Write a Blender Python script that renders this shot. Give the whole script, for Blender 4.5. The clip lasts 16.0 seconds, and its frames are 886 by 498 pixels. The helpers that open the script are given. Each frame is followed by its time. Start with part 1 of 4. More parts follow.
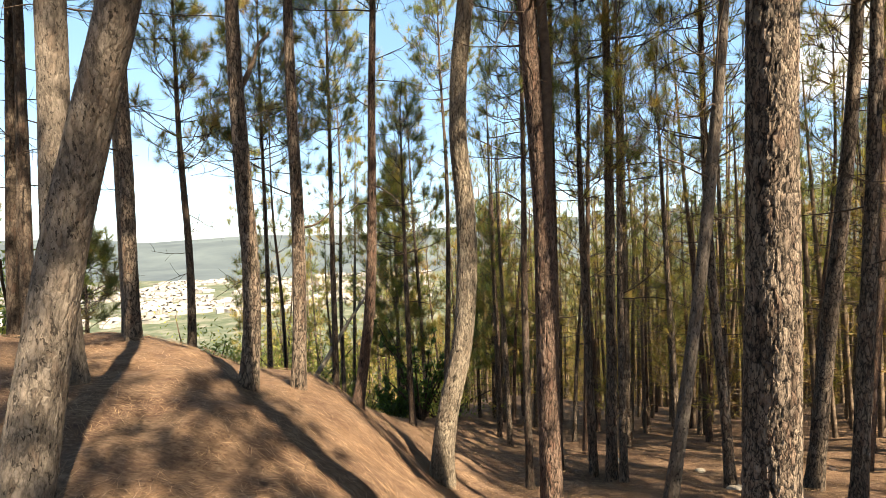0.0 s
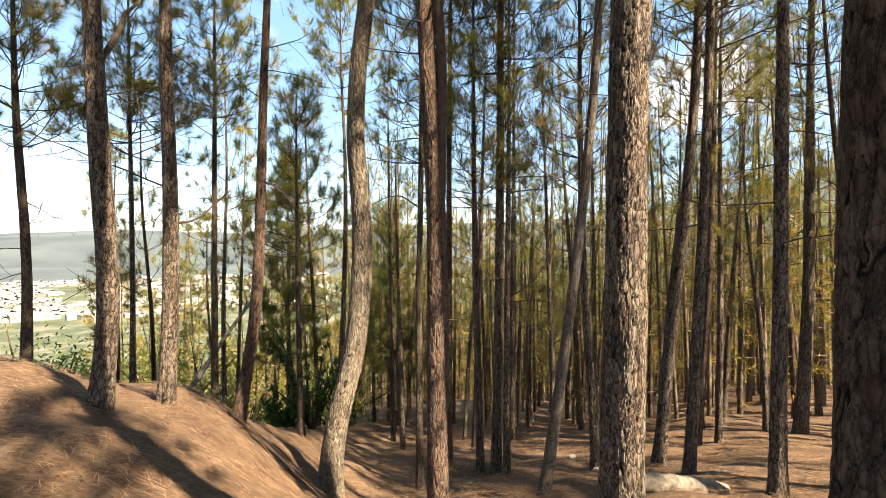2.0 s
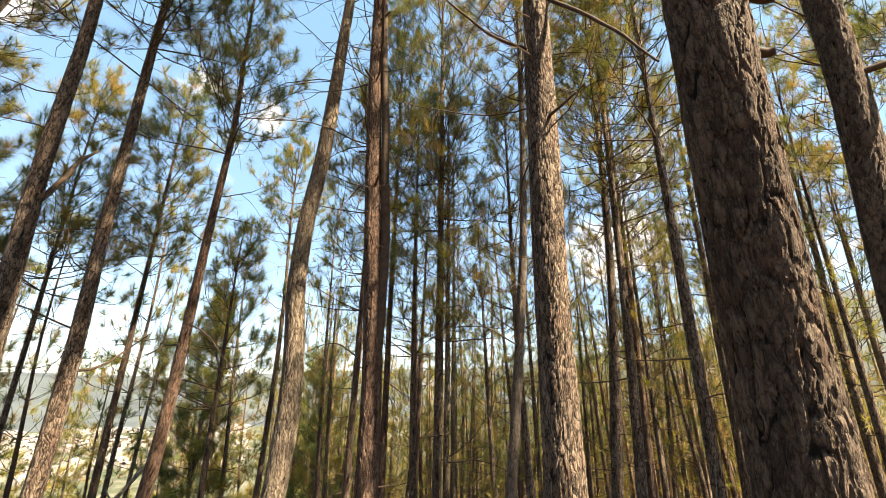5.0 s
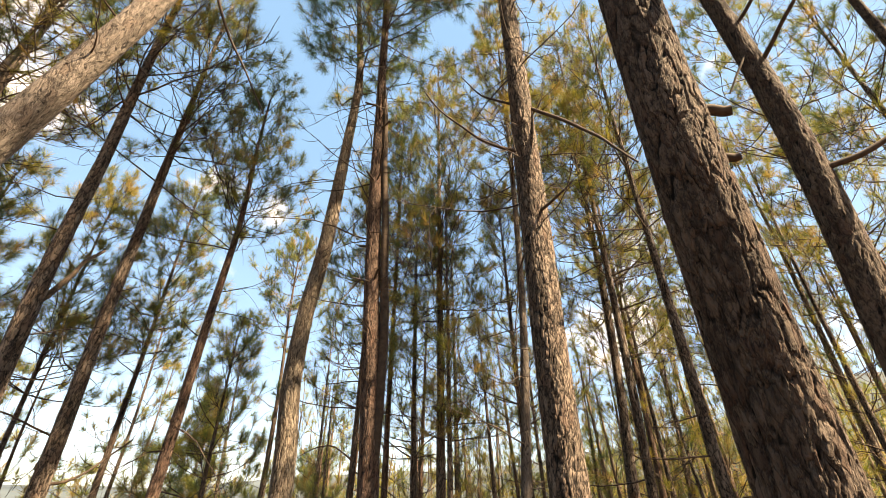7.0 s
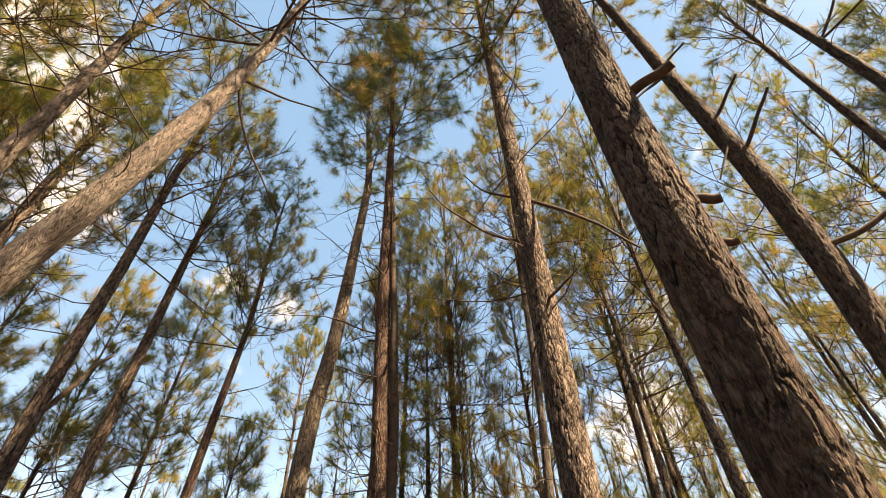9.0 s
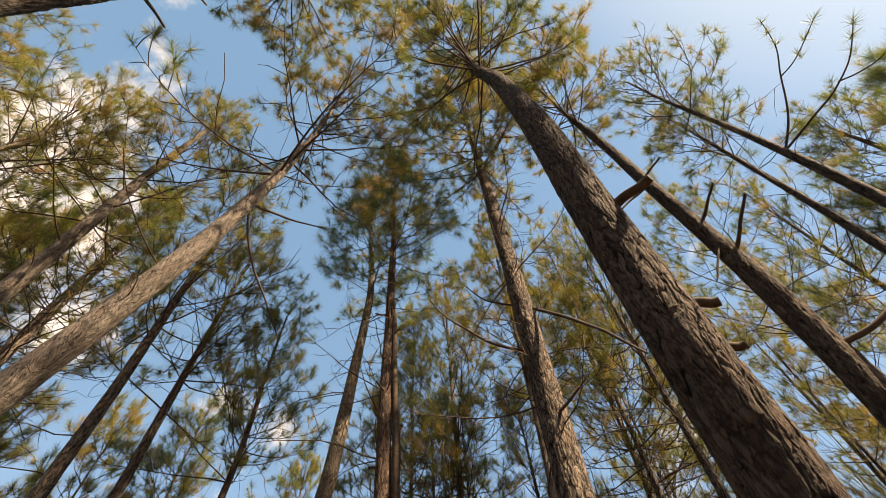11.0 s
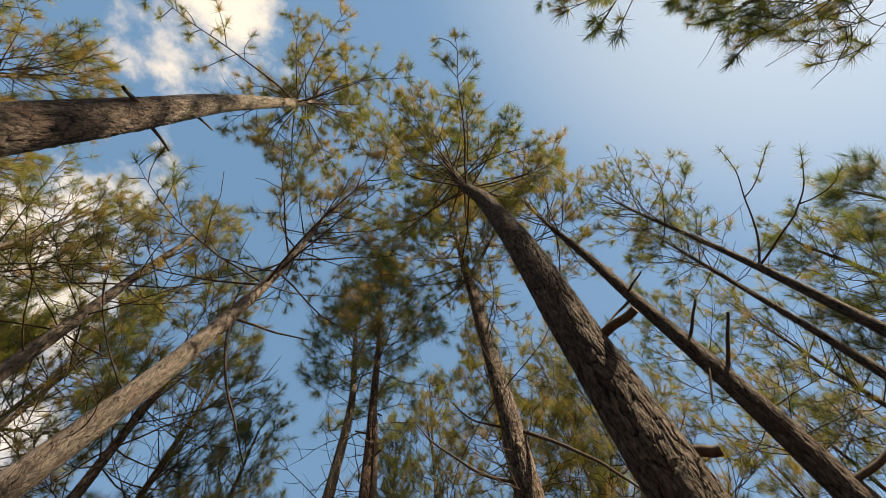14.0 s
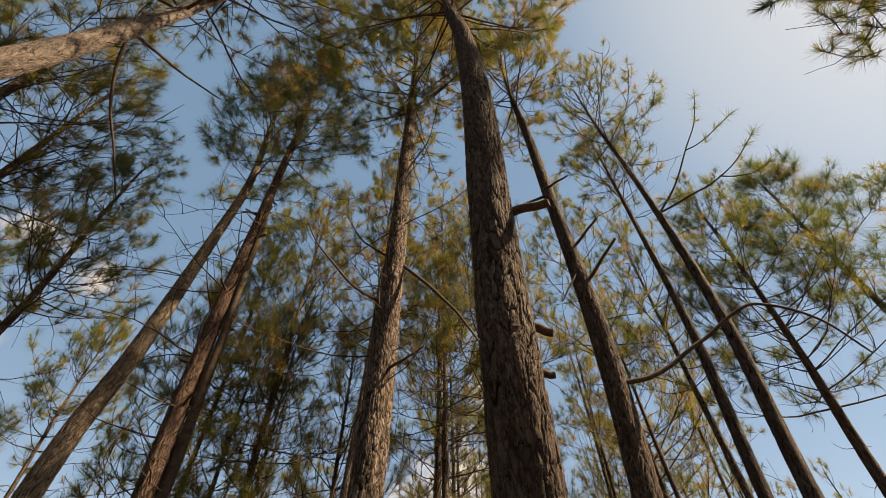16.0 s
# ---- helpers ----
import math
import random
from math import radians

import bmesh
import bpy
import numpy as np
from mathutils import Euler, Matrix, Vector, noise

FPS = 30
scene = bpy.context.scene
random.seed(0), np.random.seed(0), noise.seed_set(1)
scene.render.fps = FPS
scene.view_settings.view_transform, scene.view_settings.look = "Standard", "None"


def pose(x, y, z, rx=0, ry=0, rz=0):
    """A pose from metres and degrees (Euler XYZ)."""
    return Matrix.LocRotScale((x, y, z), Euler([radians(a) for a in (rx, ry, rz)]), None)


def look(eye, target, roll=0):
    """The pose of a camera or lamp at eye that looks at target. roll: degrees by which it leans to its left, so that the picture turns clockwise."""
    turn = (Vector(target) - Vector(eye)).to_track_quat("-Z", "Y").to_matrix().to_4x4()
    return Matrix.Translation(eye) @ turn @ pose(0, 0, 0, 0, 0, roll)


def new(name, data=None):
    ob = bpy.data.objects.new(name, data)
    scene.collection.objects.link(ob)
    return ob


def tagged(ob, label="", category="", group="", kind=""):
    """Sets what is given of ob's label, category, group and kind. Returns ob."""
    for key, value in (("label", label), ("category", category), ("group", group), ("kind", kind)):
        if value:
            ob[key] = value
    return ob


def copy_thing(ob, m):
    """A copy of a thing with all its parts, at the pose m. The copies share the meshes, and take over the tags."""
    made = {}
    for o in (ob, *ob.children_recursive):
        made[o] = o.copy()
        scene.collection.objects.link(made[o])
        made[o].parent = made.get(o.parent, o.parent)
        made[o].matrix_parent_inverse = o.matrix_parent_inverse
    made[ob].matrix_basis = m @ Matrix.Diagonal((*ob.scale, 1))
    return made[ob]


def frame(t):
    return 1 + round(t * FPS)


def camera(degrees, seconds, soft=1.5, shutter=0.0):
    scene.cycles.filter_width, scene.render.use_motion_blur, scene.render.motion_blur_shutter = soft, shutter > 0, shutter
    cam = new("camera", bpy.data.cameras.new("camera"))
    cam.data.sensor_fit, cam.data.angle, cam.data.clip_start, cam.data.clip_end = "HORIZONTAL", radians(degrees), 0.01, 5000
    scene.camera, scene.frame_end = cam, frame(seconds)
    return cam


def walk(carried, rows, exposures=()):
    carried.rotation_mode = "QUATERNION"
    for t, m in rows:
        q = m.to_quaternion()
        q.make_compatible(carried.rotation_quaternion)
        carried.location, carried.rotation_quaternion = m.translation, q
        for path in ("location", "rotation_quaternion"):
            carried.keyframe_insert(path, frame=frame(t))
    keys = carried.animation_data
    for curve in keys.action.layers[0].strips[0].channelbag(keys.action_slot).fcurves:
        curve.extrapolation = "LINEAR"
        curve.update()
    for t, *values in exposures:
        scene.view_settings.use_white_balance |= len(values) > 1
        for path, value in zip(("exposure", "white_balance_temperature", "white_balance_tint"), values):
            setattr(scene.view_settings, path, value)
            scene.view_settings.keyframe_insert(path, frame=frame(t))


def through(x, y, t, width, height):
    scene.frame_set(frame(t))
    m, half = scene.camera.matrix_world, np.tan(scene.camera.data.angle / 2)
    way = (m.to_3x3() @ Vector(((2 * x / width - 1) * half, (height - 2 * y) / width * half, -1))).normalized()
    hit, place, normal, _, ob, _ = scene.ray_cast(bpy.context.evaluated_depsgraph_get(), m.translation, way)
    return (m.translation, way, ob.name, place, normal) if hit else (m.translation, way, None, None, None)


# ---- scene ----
cam = camera(92.4, 16.0, soft=0.75)
EYE = 1.6
ROWS = [
    (0.0, 0.000, 0.000, 0.000, 89.08, 1.63, -0.01),
    (0.5, 0.018, 0.004, -0.002, 89.08, 1.11, -5.69),
    (1.0, 0.038, 0.005, -0.007, 89.01, 0.42, -8.64),
    (1.5, 0.050, -0.010, -0.000, 89.07, 0.10, -11.04),
    (2.0, 0.063, -0.019, 0.003, 89.31, 0.01, -13.32),
    (2.5, 0.073, -0.038, 0.013, 93.95, -0.06, -16.67),
    (3.0, 0.081, -0.054, 0.020, 98.61, -0.04, -17.67),
    (5.5, 0.081, -0.107, 0.061, 112.17, -0.03, -21.67),
    (6.0, 0.073, -0.123, 0.060, 116.49, 0.17, -21.55),
    (6.5, 0.073, -0.128, 0.070, 118.52, 0.51, -21.22),
    (7.0, 0.074, -0.138, 0.082, 120.38, 0.69, -20.68),
    (7.5, 0.072, -0.153, 0.088, 124.46, 0.78, -20.34),
    (8.0, 0.082, -0.151, 0.084, 126.45, 0.80, -19.90),
    (8.5, 0.082, -0.163, 0.086, 129.30, 1.18, -19.28),
    (9.0, 0.079, -0.173, 0.090, 132.35, 1.75, -18.30),
    (11.5, 0.098, -0.207, 0.099, 148.99, 2.77, -16.31),
    (12.0, 0.102, -0.216, 0.102, 150.41, 2.52, -16.53),
    (12.5, 0.088, -0.242, 0.142, 154.00, 2.63, -16.29),
    (13.0, 0.070, -0.296, 0.178, 157.54, 3.67, -14.26),
    (13.5, 0.066, -0.333, 0.188, 159.53, 4.42, -13.41),
    (14.0, 0.060, -0.345, 0.198, 159.74, 4.04, -17.80),
    (14.5, 0.067, -0.335, 0.210, 155.76, 3.00, -25.98),
    (15.0, 0.064, -0.324, 0.222, 154.32, 2.23, -35.41),
    (15.5, 0.073, -0.308, 0.225, 147.61, 0.48, -42.95),
    (16.0, 0.081, -0.287, 0.219, 137.29, 0.81, -42.86),
]
EXPOSURES = [(0.0, 2.54, 8900, 10), (3.0, 2.7, 9300, 12), (5.5, 2.62, 9800, 13), (9.0, 2.44, 11200, 18), (11.5, 1.8, 9800, 15), (14.0, 1.5, 9000, 12), (15.5, 1.48, 9800, 16), (16.0, 1.5, 10800, 18)]
walk(cam, [(t, pose(x, y, EYE + z, rx, ry, rz)) for t, x, y, z, rx, ry, rz in ROWS], EXPOSURES)

# ---- light: a clear day with a few clouds, the sun high behind the trees ----
SUN_AZ, SUN_EL = 139.0, 46.0
sun = new("sun", bpy.data.lights.new("sun", "SUN"))
sun.data.energy, sun.data.angle, sun.data.color = 5.0, radians(0.55), (1.0, 0.93, 0.82)
_a, _e = radians(SUN_AZ), radians(SUN_EL)
SUN_DIR = Vector((math.sin(_a) * math.cos(_e), math.cos(_a) * math.cos(_e), math.sin(_e)))
sun.matrix_world = look(SUN_DIR * 60, (0, 0, 0))


def sky_world():
    world = bpy.data.worlds.new("sky")
    scene.world = world
    world.use_nodes = True
    nt = world.node_tree
    nt.nodes.clear()
    out, bg = nt.nodes.new("ShaderNodeOutputWorld"), nt.nodes.new("ShaderNodeBackground")
    sky = nt.nodes.new("ShaderNodeTexSky")
    sky.sky_type, sky.sun_disc = "NISHITA", False
    sky.sun_elevation, sky.sun_rotation = radians(SUN_EL), radians(SUN_AZ)
    sky.air_density, sky.dust_density, sky.ozone_density, sky.altitude = 1.0, 0.7, 1.6, 1200
    tc = nt.nodes.new("ShaderNodeTexCoord")
    nz = nt.nodes.new("ShaderNodeTexNoise")
    nz.inputs["Scale"].default_value, nz.inputs["Detail"].default_value, nz.inputs["Roughness"].default_value = 5.5, 8, 0.6
    nt.links.new(tc.outputs["Generated"], nz.inputs["Vector"])
    total = nz.outputs["Fac"]
    for az, el, wide, amount in CLOUDS:
        a, e = radians(az), radians(el)
        dot = nt.nodes.new("ShaderNodeVectorMath")
        dot.operation = "DOT_PRODUCT"
        nt.links.new(tc.outputs["Generated"], dot.inputs[0])
        dot.inputs[1].default_value = (math.sin(a) * math.cos(e), math.cos(a) * math.cos(e), math.sin(e))
        mr = nt.nodes.new("ShaderNodeMapRange")
        mr.interpolation_type = "SMOOTHSTEP"
        for key, value in (("From Min", math.cos(radians(wide))), ("From Max", 1.0), ("To Min", 0.0), ("To Max", amount)):
            mr.inputs[key].default_value = value
        nt.links.new(dot.outputs["Value"], mr.inputs["Value"])
        add = nt.nodes.new("ShaderNodeMath")
        add.operation = "ADD"
        nt.links.new(total, add.inputs[0])
        nt.links.new(mr.outputs["Result"], add.inputs[1])
        total = add.outputs["Value"]
    rp = nt.nodes.new("ShaderNodeMapRange")
    rp.interpolation_type = "SMOOTHSTEP"
    rp.inputs["From Min"].default_value, rp.inputs["From Max"].default_value = 0.68, 0.88
    nt.links.new(total, rp.inputs["Value"])
    mix = nt.nodes.new("ShaderNodeMix")
    mix.data_type = "RGBA"
    mix.inputs[7].default_value = (6.9, 7.1, 7.5, 1)
    nt.links.new(rp.outputs["Result"], mix.inputs["Factor"])
    # a thin high veil pales the blue
    veil = nt.nodes.new("ShaderNodeMix")
    veil.data_type = "RGBA"
    veil.inputs["Factor"].default_value = 0.3
    veil.inputs[7].default_value = (1.8, 5.3, 10.9, 1)
    nt.links.new(sky.outputs["Color"], veil.inputs[6])
    # white haze round the sun
    toward = nt.nodes.new("ShaderNodeVectorMath")
    toward.operation = "DOT_PRODUCT"
    toward.inputs[1].default_value = SUN_DIR
    nt.links.new(tc.outputs["Generated"], toward.inputs[0])
    halo = nt.nodes.new("ShaderNodeMapRange")
    halo.interpolation_type = "SMOOTHSTEP"
    for key, value in (("From Min", math.cos(radians(40))), ("From Max", math.cos(radians(5))), ("To Min", 0.0), ("To Max", 0.34)):
        halo.inputs[key].default_value = value
    nt.links.new(toward.outputs["Value"], halo.inputs["Value"])
    glare = nt.nodes.new("ShaderNodeMix")
    glare.data_type = "RGBA"
    glare.inputs[7].default_value = (7.3, 8.8, 10.4, 1)
    nt.links.new(halo.outputs["Result"], glare.inputs["Factor"])
    nt.links.new(veil.outputs[2], glare.inputs[6])
    nt.links.new(glare.outputs[2], mix.inputs[6])
    nt.links.new(mix.outputs[2], bg.inputs["Color"])
    bg.inputs["Strength"].default_value = 0.05
    nt.links.new(bg.outputs["Background"], out.inputs["Surface"])


# clouds: heading, height, width in degrees, density
CLOUDS = ((-88, 67, 12, 0.34), (-66, 76, 6, 0.16), (-58, 46, 19, 0.3), (-12, 30, 11, 0.24), (-24, 13, 10, 0.08), (60, 14, 26, 0.16), (36, 26, 20, 0.13), (-38, 36, 17, 0.24), (170, 30, 40, 0.2))
sky_world()


# ---- materials ----
def material(name, rough=0.85):
    m = bpy.data.materials.new(name)
    m.use_nodes = True
    nt = m.node_tree
    bsdf = nt.nodes["Principled BSDF"]
    bsdf.inputs["Roughness"].default_value = rough
    bsdf.inputs["Specular IOR Level"].default_value = 0.25
    return m, nt, bsdf


def node(nt, kind, **values):
    n = nt.nodes.new(kind)
    for key, value in values.items():
        n.inputs[key].default_value = value
    return n


def ramp(nt, source, stops):
    r = nt.nodes.new("ShaderNodeValToRGB")
    while len(r.color_ramp.elements) < len(stops):
        r.color_ramp.elements.new(0.5)
    for e, (p, c) in zip(r.color_ramp.elements, stops):
        e.position, e.color = p, (*c, 1)
    nt.links.new(source, r.inputs["Fac"])
    return r.outputs["Color"]


def blend(nt, factor, a, b, how="MIX"):
    m = nt.nodes.new("ShaderNodeMix")
    m.data_type, m.blend_type = "RGBA", how
    for socket, v in ((m.inputs["Factor"], factor), (m.inputs[6], a), (m.inputs[7], b)):
        if isinstance(v, (int, float)):
            socket.default_value = v
        elif isinstance(v, tuple):
            socket.default_value = (*v, 1)
        else:
            nt.links.new(v, socket)
    return m.outputs[2]


def bump(nt, bsdf, height, strength, distance):
    b = node(nt, "ShaderNodeBump", Strength=strength, Distance=distance)
    nt.links.new(height, b.inputs["Height"])
    nt.links.new(b.outputs["Normal"], bsdf.inputs["Normal"])


def scaled(nt, scale):
    tc = nt.nodes.new("ShaderNodeTexCoord")
    mp = node(nt, "ShaderNodeMapping", Scale=scale)
    nt.links.new(tc.outputs["Object"], mp.inputs["Vector"])
    return mp.outputs["Vector"]


def noise_tex(nt, vector, scale, detail=5, rough=0.6):
    n = node(nt, "ShaderNodeTexNoise", Scale=scale, Detail=detail, Roughness=rough)
    nt.links.new(vector, n.inputs["Vector"])
    return n.outputs["Fac"]


def bark_material(name, fissure, plate, light, red, pits=0.9):
    """Pine bark: dark fissures, brown-grey plates of flaking scales, each scale with its own tone."""
    m, nt, bsdf = material(name, 0.92)
    deep = nt.nodes.new("ShaderNodeAttribute")
    deep.attribute_name = "bark"
    v = scaled(nt, (1, 1, 0.36))
    warp = node(nt, "ShaderNodeTexNoise", Scale=22.0, Detail=4.0, Roughness=0.65)
    nt.links.new(v, warp.inputs["Vector"])
    mixed = nt.nodes.new("ShaderNodeVectorMath")
    mixed.operation = "MULTIPLY_ADD"
    nt.links.new(warp.outputs["Color"], mixed.inputs[0])
    mixed.inputs[1].default_value = (0.085, 0.085, 0.085)
    nt.links.new(v, mixed.inputs[2])
    edge = node(nt, "ShaderNodeTexVoronoi", Scale=27.0)
    edge.feature = "DISTANCE_TO_EDGE"
    cell = node(nt, "ShaderNodeTexVoronoi", Scale=27.0)
    tiny = node(nt, "ShaderNodeTexVoronoi", Scale=95.0)
    for n in (edge, cell, tiny):
        nt.links.new(mixed.outputs["Vector"], n.inputs["Vector"])
    split = nt.nodes.new("ShaderNodeSeparateColor")
    nt.links.new(cell.outputs["Color"], split.inputs["Color"])
    split2 = nt.nodes.new("ShaderNodeSeparateColor")
    nt.links.new(tiny.outputs["Color"], split2.inputs["Color"])
    wide = noise_tex(nt, v, 4, 3)
    crust = noise_tex(nt, v, 42, 10, 0.78)
    body = blend(nt, ramp(nt, crust, [(0.42, (0, 0, 0)), (0.57, (1, 1, 1))]), plate, light)
    body = blend(nt, ramp(nt, split2.outputs["Green"], [(0.55, (0, 0, 0)), (1.0, (0.55, 0.55, 0.55))]), body, light)
    body = blend(nt, ramp(nt, split.outputs["Blue"], [(0.5, (0, 0, 0)), (1.0, (0.7, 0.7, 0.7))]), body, red)
    body = blend(nt, ramp(nt, wide, [(0.38, (0, 0, 0)), (0.7, (0.5, 0.5, 0.5))]), body, plate)
    own = nt.nodes.new("ShaderNodeAttribute")
    own.attribute_name = "plate"
    body = blend(nt, ramp(nt, own.outputs["Fac"], [(0.5, (0, 0, 0)), (0.85, (0.6, 0.6, 0.6))]), body, light)
    body = blend(nt, ramp(nt, own.outputs["Fac"], [(0.12, (0.55, 0.55, 0.55)), (0.4, (0, 0, 0))]), body, plate)
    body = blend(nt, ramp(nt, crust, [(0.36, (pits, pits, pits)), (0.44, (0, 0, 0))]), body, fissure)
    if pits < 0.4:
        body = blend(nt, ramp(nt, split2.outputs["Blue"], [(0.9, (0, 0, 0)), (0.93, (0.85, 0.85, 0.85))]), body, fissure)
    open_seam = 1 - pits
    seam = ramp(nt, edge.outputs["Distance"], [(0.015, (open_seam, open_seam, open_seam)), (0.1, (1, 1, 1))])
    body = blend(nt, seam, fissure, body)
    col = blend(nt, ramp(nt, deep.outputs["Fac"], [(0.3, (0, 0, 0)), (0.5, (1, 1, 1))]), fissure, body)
    nt.links.new(col, bsdf.inputs["Base Color"])
    high = nt.nodes.new("ShaderNodeMath")
    high.operation = "ADD"
    nt.links.new(ramp(nt, edge.outputs["Distance"], [(0.0, (0, 0, 0)), (0.15, (0.6, 0.6, 0.6)), (0.4, (0.75, 0.75, 0.75))]), high.inputs[0])
    nt.links.new(noise_tex(nt, v, 42, 10, 0.78), high.inputs[1])
    high2 = nt.nodes.new("ShaderNodeMath")
    high2.operation = "ADD"
    nt.links.new(high.outputs["Value"], high2.inputs[0])
    nt.links.new(split2.outputs["Red"], high2.inputs[1])
    bump(nt, bsdf, high2.outputs["Value"], 0.3 + 0.7 * min(1.0, pits * 1.3), 0.02)
    return m


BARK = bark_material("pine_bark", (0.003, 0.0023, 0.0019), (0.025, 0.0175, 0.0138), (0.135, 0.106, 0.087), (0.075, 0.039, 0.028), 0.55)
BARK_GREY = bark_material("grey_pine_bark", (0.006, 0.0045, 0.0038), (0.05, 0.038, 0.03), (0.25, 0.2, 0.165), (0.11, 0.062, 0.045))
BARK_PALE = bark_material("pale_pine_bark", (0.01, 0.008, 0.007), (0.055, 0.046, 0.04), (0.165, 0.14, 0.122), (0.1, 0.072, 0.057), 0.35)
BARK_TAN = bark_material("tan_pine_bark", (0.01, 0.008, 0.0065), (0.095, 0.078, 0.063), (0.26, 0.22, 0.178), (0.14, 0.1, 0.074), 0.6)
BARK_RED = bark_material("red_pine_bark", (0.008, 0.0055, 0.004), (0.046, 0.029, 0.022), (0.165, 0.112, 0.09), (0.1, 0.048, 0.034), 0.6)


def wood_material(name, dark, light):
    m, nt, bsdf = material(name, 0.9)
    v = scaled(nt, (1, 1, 1))
    nt.links.new(ramp(nt, noise_tex(nt, v, 18, 5), [(0.3, dark), (0.72, light)]), bsdf.inputs["Base Color"])
    bump(nt, bsdf, noise_tex(nt, v, 60, 4), 0.5, 0.004)
    return m


TWIG = wood_material("pine_twig", (0.024, 0.017, 0.013), (0.075, 0.053, 0.039))
POLE = wood_material("young_pine_stem", (0.05, 0.036, 0.027), (0.16, 0.118, 0.088))
DEADWOOD = wood_material("weathered_wood", (0.06, 0.05, 0.04), (0.21, 0.185, 0.155))
CUTWOOD = wood_material("cut_wood", (0.10, 0.072, 0.045), (0.2, 0.15, 0.1))


def leaf_material(name, stops, through=0.4):
    """Needles or leaves: the tone runs along a ramp from fresh green to dry gold, light passes through."""
    m, nt, bsdf = material(name, 0.55)
    at = nt.nodes.new("ShaderNodeAttribute")
    at.attribute_name = "tone"
    col = ramp(nt, at.outputs["Fac"], stops)
    nt.links.new(col, bsdf.inputs["Base Color"])
    tr = nt.nodes.new("ShaderNodeBsdfTranslucent")
    nt.links.new(blend(nt, 1.0, col, (1.4, 1.4, 0.8), "MULTIPLY"), tr.inputs["Color"])
    mx = node(nt, "ShaderNodeMixShader", Fac=through)
    nt.links.new(bsdf.outputs["BSDF"], mx.inputs[1])
    nt.links.new(tr.outputs["BSDF"], mx.inputs[2])
    nt.links.new(mx.outputs["Shader"], nt.nodes["Material Output"].inputs["Surface"])
    return m


NEEDLE = leaf_material("pine_needles", [(0.0, (0.04, 0.07, 0.04)), (0.3, (0.09, 0.117, 0.035)), (0.6, (0.19, 0.175, 0.044)), (1.0, (0.24, 0.152, 0.066))], 0.38)
LEAF = leaf_material("broad_leaves", [(0.0, (0.03, 0.06, 0.025)), (0.5, (0.07, 0.13, 0.03)), (1.0, (0.19, 0.19, 0.05))])


def litter_ground():
    m, nt, bsdf = material("needle_litter_ground", 0.95)
    v = scaled(nt, (1, 1, 1))
    big, mid, fine = noise_tex(nt, v, 0.45, 4), noise_tex(nt, v, 5, 6, 0.7), noise_tex(nt, scaled(nt, (1, 0.25, 1)), 90, 4, 0.7)
    col = ramp(nt, mid, [(0.3, (0.042, 0.024, 0.016)), (0.5, (0.107, 0.063, 0.041)), (0.72, (0.178, 0.119, 0.084))])
    col = blend(nt, ramp(nt, fine, [(0.35, (0, 0, 0)), (0.7, (0.55, 0.55, 0.55))]), col, (0.213, 0.145, 0.096))
    heap = noise_tex(nt, v, 2.3, 5, 0.65)
    col = blend(nt, ramp(nt, heap, [(0.47, (0, 0, 0)), (0.6, (0.7, 0.7, 0.7))]), col, (0.054, 0.028, 0.021))
    straw = noise_tex(nt, scaled(nt, (0.35, 1, 1)), 38, 6, 0.75)
    col = blend(nt, ramp(nt, straw, [(0.4, (0.75, 0.75, 0.75)), (0.5, (0, 0, 0))]), col, (0.039, 0.022, 0.015))
    col = blend(nt, ramp(nt, straw, [(0.54, (0, 0, 0)), (0.66, (0.7, 0.7, 0.7))]), col, (0.213, 0.157, 0.115))
    col = blend(nt, ramp(nt, big, [(0.35, (0, 0, 0)), (0.7, (0.4, 0.4, 0.4))]), col, (0.156, 0.090, 0.055))
    # far ground: dry scrub of the valley
    geo = nt.nodes.new("ShaderNodeNewGeometry")
    ln = nt.nodes.new("ShaderNodeVectorMath")
    ln.operation = "LENGTH"
    nt.links.new(geo.outputs["Position"], ln.inputs[0])
    far = node(nt, "ShaderNodeMapRange")
    far.inputs["From Min"].default_value, far.inputs["From Max"].default_value = 60, 140
    nt.links.new(ln.outputs["Value"], far.inputs["Value"])
    scrub = ramp(nt, noise_tex(nt, v, 0.05, 8, 0.7), [(0.35, (0.025, 0.038, 0.022)), (0.5, (0.055, 0.068, 0.042)), (0.62, (0.12, 0.115, 0.095))])
    nt.links.new(blend(nt, far.outputs["Result"], col, scrub), bsdf.inputs["Base Color"])
    tall = nt.nodes.new("ShaderNodeMath")
    nt.links.new(fine, tall.inputs[0])
    nt.links.new(straw, tall.inputs[1])
    bump(nt, bsdf, tall.outputs["Value"], 0.9, 0.035)
    return m


GROUND_MAT = litter_ground()


def plain(name, a, b, scale=8, rough=0.85):
    m, nt, bsdf = material(name, rough)
    nt.links.new(ramp(nt, noise_tex(nt, scaled(nt, (1, 1, 1)), scale, 5), [(0.3, a), (0.7, b)]), bsdf.inputs["Base Color"])
    return m


